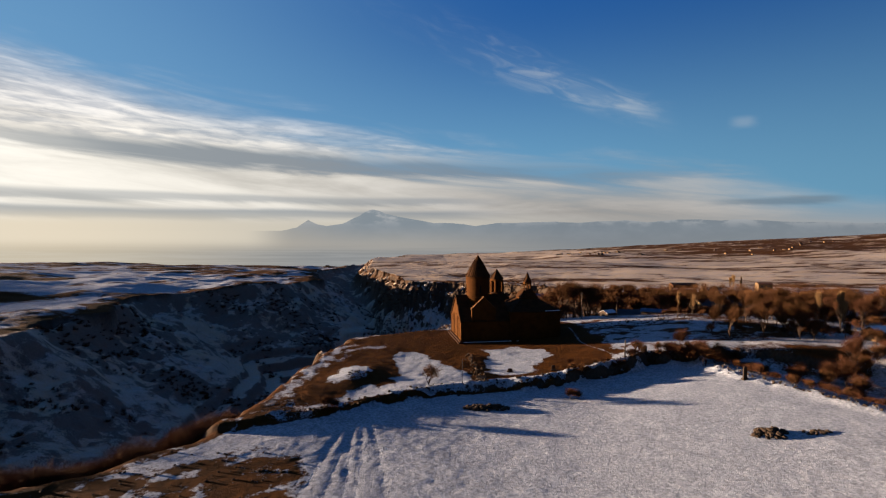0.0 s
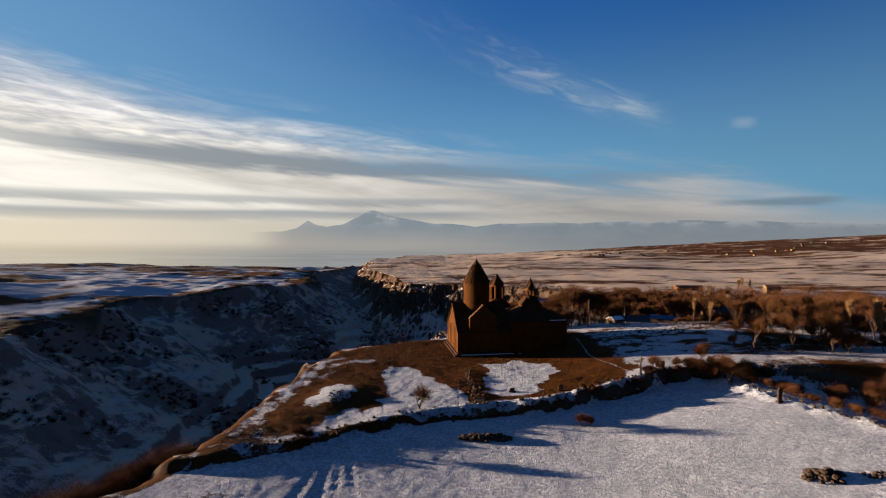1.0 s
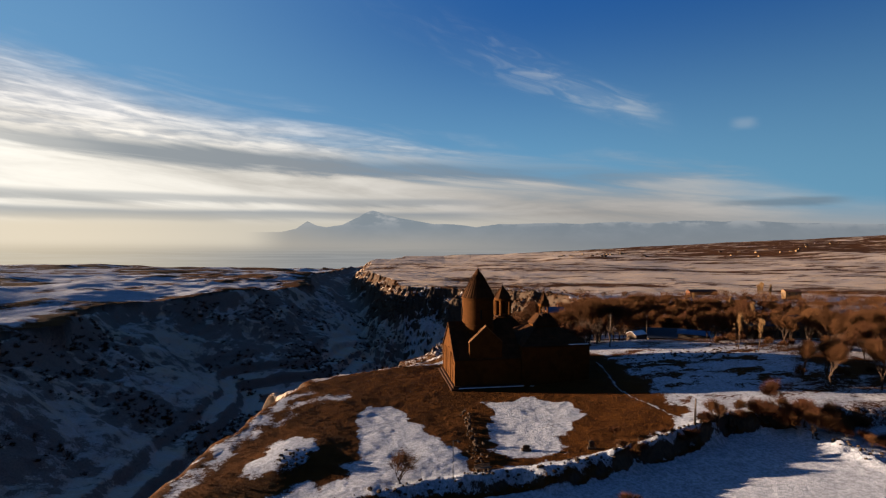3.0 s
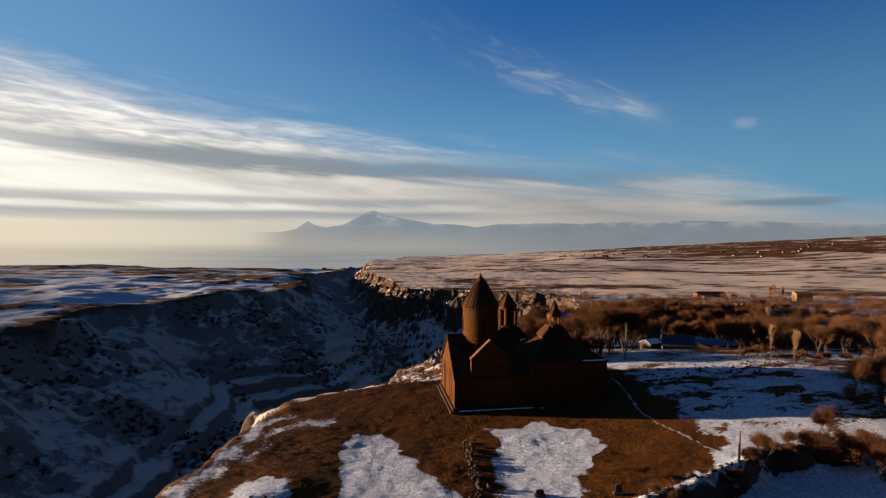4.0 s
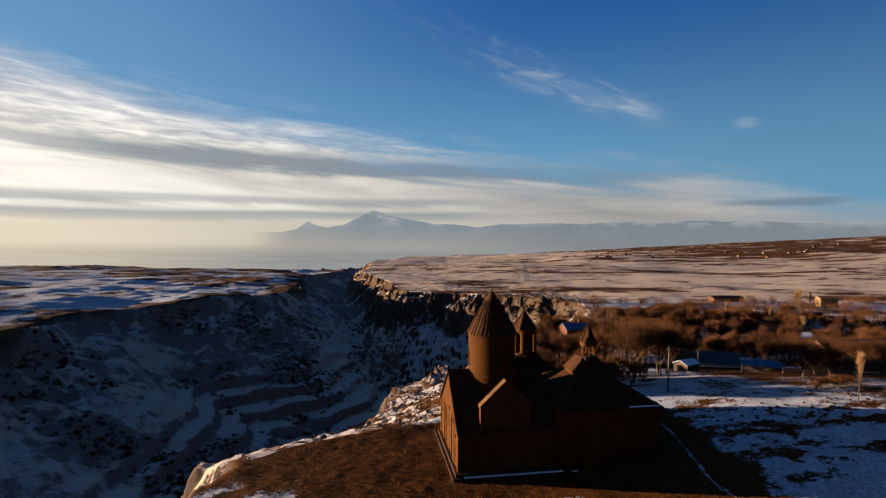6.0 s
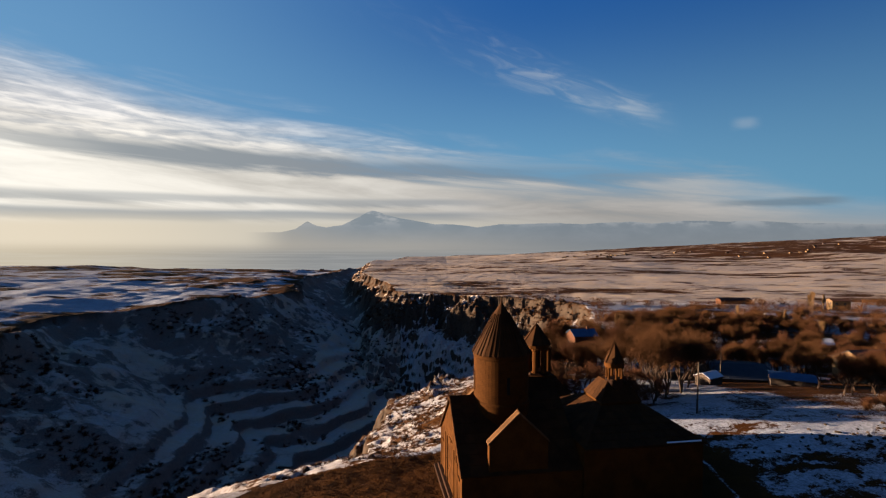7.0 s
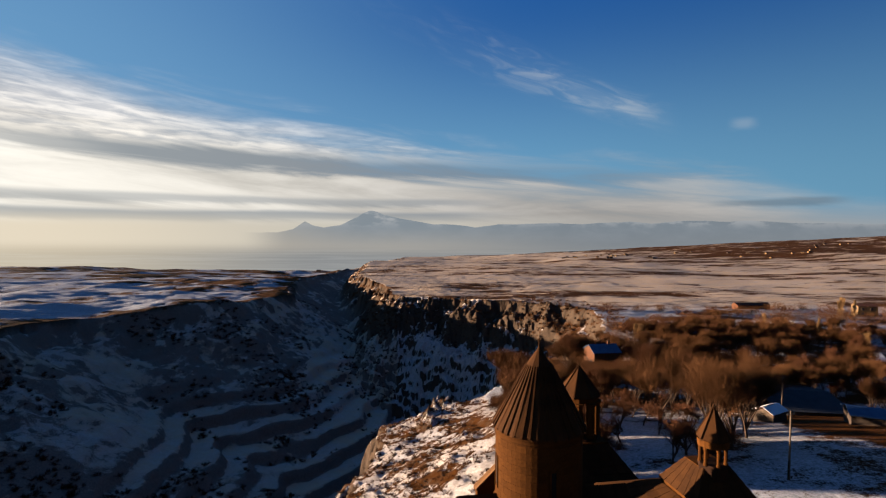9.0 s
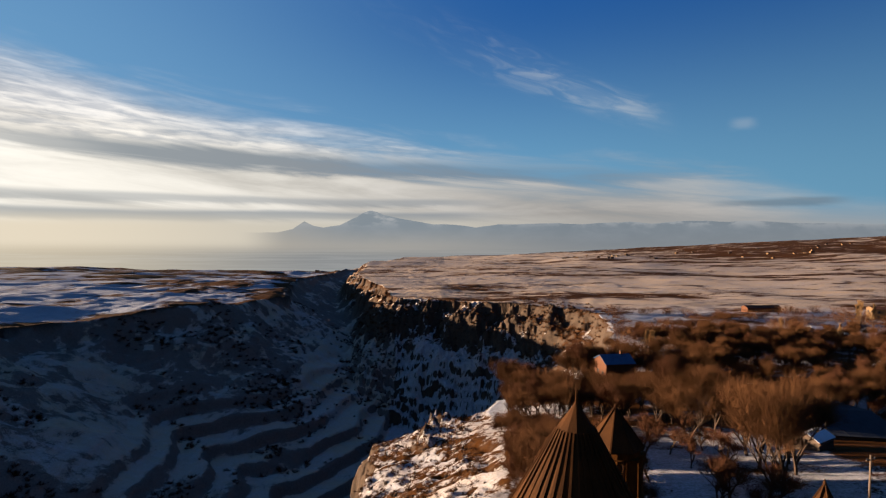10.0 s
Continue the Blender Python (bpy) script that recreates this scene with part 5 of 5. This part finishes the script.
# ---- village buildings ----
def house(name, x, y, turn, w, d, h, rise, wall, roof, label, hip=False, windows=(), chimney=False, snow=False, sink=1.0, over=0.35, category="house"):
    """w along its ridge, d across; windows: (side, along, up, width, height), sides 0 front, 1 right, 2 back, 3 left."""
    ob = thing(name, pose(x, y, gz(x, y), 0, 0, turn), label, category)
    bm = bmesh.new()
    if hip:
        box(bm, -w / 2, w / 2, -d / 2, d / 2, -sink, h)
    else:
        extrude(bm, [(-w / 2, -d / 2, -sink), (-w / 2, d / 2, -sink), (-w / 2, d / 2, h), (-w / 2, 0, h + rise - 0.05), (-w / 2, -d / 2, h)], (w, 0, 0))
    part("wall", bm, wall, ob)
    inset = min(d / 2, w / 2) * (0.95 if hip else 0)
    for s in (-1, 1):
        e0, e1 = Vector((-w / 2 - over, s * (d / 2 + over), h - over * rise / (d / 2))), Vector((w / 2 + over, s * (d / 2 + over), h - over * rise / (d / 2)))
        r0, r1 = Vector((-w / 2 - over + inset * 1.05, 0, h + rise + 0.05)), Vector((w / 2 + over - inset * 1.05, 0, h + rise + 0.05))
        base = roof_plane("roof", e0, e1, r1, r0, 0.12, ob, roof)
        seams = int(w / 2.4)
        for k in range(1, seams):
            t = k / seams
            a, b = e0.lerp(e1, t), r0.lerp(r1, t)
            nn = (e1 - e0).cross(r0 - e0).normalized()
            nn = nn if nn.z > 0 else -nn
            bm = bmesh.new()
            u = (e1 - e0).normalized() * 0.03
            extrude(bm, [a - u, a + u, b + u, b - u], nn * 0.03)
            part("roof_seam", bm, roof, base)
        if snow:
            bm = bmesh.new()
            nn = (e1 - e0).cross(r0 - e0).normalized()
            nn = nn if nn.z > 0 else -nn
            extrude(bm, [e0.lerp(r0, 0.1) + nn * 0.06, e1.lerp(r1, 0.1) + nn * 0.06, r1.lerp(e1, 0.04) + nn * 0.06, r0.lerp(e0, 0.04) + nn * 0.06], nn * 0.1)
            part("snow_cover", bevelled(bm, 0.04), M_SNOW, base, "old snow lying on the roof")
    if hip:
        for s in (-1, 1):
            e0, e1 = Vector((s * (w / 2 + over), -d / 2 - over, h - over * rise / (d / 2))), Vector((s * (w / 2 + over), d / 2 + over, h - over * rise / (d / 2)))
            r = Vector((s * (w / 2 + over - inset * 1.05), 0, h + rise + 0.05))
            roof_plane("roof", e0, e1, r, r, 0.12, ob, roof)
    for side, along, up, ww, hh in windows:
        m = {0: pose(along, -d / 2, up), 1: pose(w / 2, along, up, 0, 0, 90), 2: pose(along, d / 2, up, 0, 0, 180), 3: pose(-w / 2, along, up, 0, 0, -90)}[side]
        bm = bmesh.new()
        box(bm, -ww / 2, ww / 2, -0.02, 0.05, 0, hh)
        win = part("window" if hh < 1.9 else "door", shifted(bm, m), M_GLASS if hh < 1.9 else M_WOOD, ob)
        for x0, x1, z0, z1 in ((-ww / 2 - 0.09, -ww / 2, -0.09, hh + 0.09), (ww / 2, ww / 2 + 0.09, -0.09, hh + 0.09), (-ww / 2, ww / 2, hh, hh + 0.09), (-ww / 2, ww / 2, -0.09, 0), (-0.03, 0.03, 0, hh)):
            bm = bmesh.new()
            box(bm, x0, x1, -0.06, 0.03, z0, z1)
            part("frame", shifted(bm, m), M_WOOD, win)
    if chimney:
        bm = bmesh.new()
        box(bm, w * 0.2, w * 0.2 + 0.6, -0.3, 0.3, h, h + rise + 0.9)
        ch = part("chimney", bm, M_ORANGE, ob)
        bm = bmesh.new()
        box(bm, w * 0.2 - 0.08, w * 0.2 + 0.68, -0.38, 0.38, h + rise + 0.9, h + rise + 1.02)
        part("chimney_cap", bm, M_DARKWALL, ch)
    return ob


house("farm_building", 113, 72, 10, 30, 9.5, 6.6, 2.4, M_PALE, M_SHEET, "long farm building with pale stone gable and dark sheet roof", windows=((3, -1.2, 5.0, 1.5, 1.1), (3, 3.4, 4.6, 1.0, 1.0), (0, -10, 2.5, 1.2, 1.2), (0, -4, 2.5, 1.2, 1.2), (0, 3, 2.5, 1.2, 1.2)))
house("barn", 74.5, 80, -8, 15, 21, 3.0, 1.6, M_DARKWALL, M_SHEET, "low wide barn with dark grey sheet roof", windows=((0, -3, 0.2, 2.6, 2.2), (0, 4, 1.2, 1.0, 0.8)), category="barn")
house("shed", 74.5, 56, -28, 9, 7, 2.2, 0.8, M_DARKWALL, M_BLUE, "small shed under a blue sheet roof in shade", windows=((0, 1.5, 0, 1.1, 2.0),), category="shed")
house("tower_house", 42.5, 121, 8, 8.5, 7.5, 10.6, 1.8, M_ORANGE, M_BLUE, "tall house with blue sheet roof and red rendered wall", windows=((3, -1.5, 6.6, 0.9, 1.3), (3, 1.6, 6.6, 0.9, 1.3), (0, -2, 6.6, 1.0, 1.3), (0, 2, 6.6, 1.0, 1.3), (0, -2, 3.4, 1.0, 1.3), (0, 2, 3.4, 1.0, 1.3)), chimney=True, snow=False)
house("cottage", 75, 153, 18, 9.5, 8.5, 4.2, 3.0, M_DARKWALL, M_SHEET, "cottage with steep grey hipped roof dusted with snow", hip=True, windows=((0, -2, 1.4, 1.0, 1.2), (0, 2, 1.4, 1.0, 1.2), (3, 0, 1.4, 1.0, 1.2)))
house("cottage", 142, 141, -10, 9, 7.5, 3.6, 2.2, M_ORANGE, M_SHEET, "small house with snow-covered gable roof", windows=((3, 0, 1.2, 1.0, 1.4), (0, -2, 1.2, 1.0, 1.2)), snow=True)
house("cottage", 164, 214, 4, 13, 7, 3.0, 1.4, M_DARKWALL, M_SHEET, "low house with snowy sheet roof and chimney", windows=((0, -3, 1, 1, 1.1), (0, 3, 1, 1, 1.1)), snow=True, chimney=True)
house("cottage", 180, 226, -6, 11, 7, 3.0, 1.6, M_DARKWALL, M_SHEET, "snow-roofed cottage among bare trees", snow=True, windows=((0, 0, 1, 1, 1.1),))
house("long_shed", 214, 330, 3, 24, 7, 3.2, 1.4, M_ORANGE, M_RUST, "long rusty-roofed shed in open snow", windows=((0, -6, 1, 1.2, 1.0), (0, 0, 1, 1.2, 1.0), (0, 6, 1, 1.2, 1.0)), category="shed")
house("brick_house", 268, 296, -14, 11, 9, 6.5, 1.2, M_PALE, M_RUST, "unfinished two-storey pale brick house", windows=((3, -2, 3.8, 1.4, 1.4), (3, 2, 3.8, 1.4, 1.4), (0, -3, 3.8, 1.4, 1.4), (0, 2, 3.8, 1.4, 1.4), (0, -3, 0.9, 1.4, 1.4)))
house("cottage", 104, 198, 20, 10, 8, 3.4, 2.4, M_DARKWALL, M_BLUE, "house with faded blue hipped roof among trees", hip=True, windows=((0, 0, 1.2, 1, 1.2),))
house("cottage", 190, 150, 0, 12, 8, 3.6, 2.0, M_PALE, M_RUST, "pale-walled house with rusty gable roof", windows=((3, 0, 1.4, 1, 1.2), (0, -3, 1.4, 1, 1.2), (0, 3, 1.4, 1, 1.2)))
house("garden_hut", 58, 62, 30, 5, 4, 2.2, 1.0, M_WOOD, M_RUST, "small wooden garden hut with snow on its roof", snow=True, category="hut")
house("garden_hut", 98, -23, 10, 5, 4, 2.4, 1.2, M_PALE, M_SHEET, "small pale hut with snow on its roof", snow=True, category="hut")


# far hamlet on the skyline: each house a small block with a gable roof
random.seed(77)
for k in range(46):
    d = random.uniform(1700, 2700)
    az = radians(random.choice((random.uniform(10, 27), random.uniform(13, 20), random.uniform(28, 40))))
    x, y = d * math.tan(az), d
    if k > 42:
        x, y = -380 + 60 * (k - 43), 1500 + 30 * k % 7
    house("far_house", x, y, random.uniform(-30, 30), random.uniform(9, 16), random.uniform(7, 9), random.uniform(3, 5), random.uniform(1.5, 2.5), random.choice((M_PALE, M_DARKWALL, M_PALE)), random.choice((M_RUST, M_SHEET)),
          "distant house on the snowy skyline", sink=4.0, over=0.0)


# ---- poles, lamp, graves ----
def pole(name, x, y, h, label, arm=True):
    ob = thing(name, pose(x, y, gz(x, y), 0, 1.0, 20), label, "pole")
    bm = bmesh.new()
    lathe(bm, [(0.16, -0.5), (0.15, 0.0), (0.10, h)], 8)
    part("shaft", bm, M_WOOD, ob)
    bm = bmesh.new()
    box(bm, -0.22, -0.09, -0.06, 0.06, -0.5, 2.4)
    part("footing", bevelled(bm, 0.02), M_BASALT, ob)
    if arm:
        bm = bmesh.new()
        box(bm, -0.7, 0.7, -0.05, 0.05, h - 0.55, h - 0.43)
        bar = part("crossarm", bevelled(bm, 0.01), M_WOOD, ob)
        for px in (-0.6, 0.0, 0.6):
            bm = bmesh.new()
            lathe(bm, [(0.03, h - 0.43), (0.05, h - 0.36), (0.03, h - 0.28)], 8)
            part("insulator", shifted(bm, Matrix.Translation((px, 0, 0))), M_GLASS, bar)
    return ob


pole("power_pole", 37.2, 25.3, 9.0, "weathered wooden power pole with crossarm and stone footing")
pole("power_pole", 63, 66, 9.0, "dark wooden power pole by the barn")
pole("power_pole", 118, 52, 9.0, "dark wooden power pole near the farm")
pole("fence_post", 31.4, -33.5, 4.0, "thin grey pole by the graves", arm=False)

lamp = thing("street_lamp", pose(-6.2, -47.0, gz(-6.2, -47.0)), "thin dark street lamp post by the path", "lamp")
bm = bmesh.new()
lathe(bm, [(0.09, -0.3), (0.09, 0.3), (0.05, 0.4), (0.035, 4.9)], 8)
part("post", bm, M_IRON, lamp)
bm = bmesh.new()
box(bm, -0.05, 0.75, -0.03, 0.03, 4.85, 4.91)
part("arm", bm, M_IRON, lamp)
bm = bmesh.new()
lathe(bm, [(0.05, 4.86), (0.17, 4.78), (0.19, 4.70), (0.0, 4.68)], 12)
part("lantern", shifted(bm, Matrix.Translation((0.72, 0, 0))), M_IRON, lamp)

bench = thing("bench", pose(-2.2, -45.2, gz(-2.2, -45.2), 0, 0, 15), "low wooden bench on stone blocks in snow", "bench")
for x in (-0.8, 0.8):
    bm = bmesh.new()
    box(bm, x - 0.15, x + 0.15, -0.2, 0.2, -0.2, 0.42)
    part("support", bevelled(bm, 0.02), M_BASALT, bench)
for y in (-0.15, 0.05, 0.25):
    bm = bmesh.new()
    box(bm, -1.1, 1.1, y - 0.09, y + 0.09, 0.42, 0.47)
    part("slat", bm, M_WOOD, bench)
for y in (0.50, 0.70):
    bm = bmesh.new()
    box(bm, -1.1, 1.1, 0.36, 0.40, y, y + 0.14)
    part("back_slat", bm, M_WOOD, bench)


def gravestone(x, y, turn, w, h, label):
    ob = thing("gravestone", pose(x, y, gz(x, y), 0, 0, turn), label, "gravestone", "graves by the bank")
    bm = bmesh.new()
    box(bm, -w / 2 - 0.2, w / 2 + 0.2, -0.35, 0.35, -0.4, 0.25)
    part("base", bevelled(bm, 0.03), M_BASALT, ob)
    bm = bmesh.new()
    extrude(bm, [(-w / 2, -0.12, 0.2), (w / 2, -0.12, 0.2), (w / 2, -0.12, h * 0.9), (w * 0.25, -0.12, h), (-w * 0.25, -0.12, h), (-w / 2, -0.12, h * 0.9)], (0, 0.24, 0))
    slab = part("slab", bevelled(bm, 0.02), M_BASALT, ob)
    bm = bmesh.new()
    box(bm, -0.05, 0.05, -0.16, -0.11, h * 0.35, h * 0.85), box(bm, -w * 0.3, w * 0.3, -0.159, -0.11, h * 0.6, h * 0.68)
    part("carved_cross", bm, M_TUFF_DARK, slab)
    return ob


gravestone(38.4, -31.0, 20, 1.0, 2.0, "upright dark carved gravestone standing in snow")
gravestone(37.2, -30.4, 10, 0.8, 1.7, "dark upright gravestone beside a larger one")
gravestone(14.0, -38.6, -10, 0.8, 1.2, "short dark gravestone by the bank")
gravestone(4.6, -38.2, 0, 1.0, 0.8, "low weathered gravestone in snow")
gravestone(50.6, -47.5, 15, 0.9, 2.6, "tall reddish standing stone at the field edge")


# ---- dry grass over the turf round the church ----
TURF = [(-42, -66), (-28, -59), (-5, -47), (25, -37), (31, -31), (33, -20), (30, -6), (32, 12), (20, 24), (-4, 13), (-20, 9), (-40, 2)]
r = np.random.default_rng(12)
px, py = r.uniform(-44, 34, 70000), r.uniform(-68, 26, 70000)
eps = 0.4
pz = ground_z(px, py)
slope_x = (ground_z(px + eps, py) - pz) / eps
slope_y = (ground_z(px, py + eps) - pz) / eps
cover = snow_cover(px, py, pz, np.hypot(slope_x, slope_y), slope_x)[0]
keep = inside(px, py, TURF) & (cover < 0.42 + 0.10 * r.random(70000)) & ~in_gorge(px, py)
ca, sa = math.cos(radians(9)), math.sin(radians(9))
lu, lv = px * ca + py * sa, -px * sa + py * ca
keep &= ~((lu > -7.6) & (lu < 23.2) & (lv > -9.2) & (lv < 9.2)) & ~((lu > 2.6) & (lu < 13.8) & (lv > 8) & (lv < 18.6))
px, py, pz = px[keep], py[keep], pz[keep]
n_b = len(px)
ang, wid, hei = r.uniform(0, 6.283, n_b), r.uniform(0.04, 0.10, n_b), r.uniform(0.05, 0.16, n_b)
dx, dy = np.cos(ang) * wid, np.sin(ang) * wid
lean = r.normal(0, 0.10, (2, n_b))
tri = np.stack([np.stack([px - dx, py - dy, pz - 0.03], -1), np.stack([px + dx, py + dy, pz - 0.03], -1), np.stack([px + lean[0], py + lean[1], pz + hei], -1)], 1)
me = bpy.data.meshes.new("dry_grass")
me.vertices.add(n_b * 3), me.loops.add(n_b * 3), me.polygons.add(n_b)
me.vertices.foreach_set("co", tri.astype(np.float32).ravel())
me.loops.foreach_set("vertex_index", np.arange(n_b * 3, dtype=np.int32))
me.polygons.foreach_set("loop_start", np.arange(0, n_b * 3, 3, dtype=np.int32))
me.update(calc_edges=True)
me.materials.append(M_BLADE)
tagged(new("dry_grass", me), "dry brown winter grass on the turf round the church", "grass", kind="stuff")
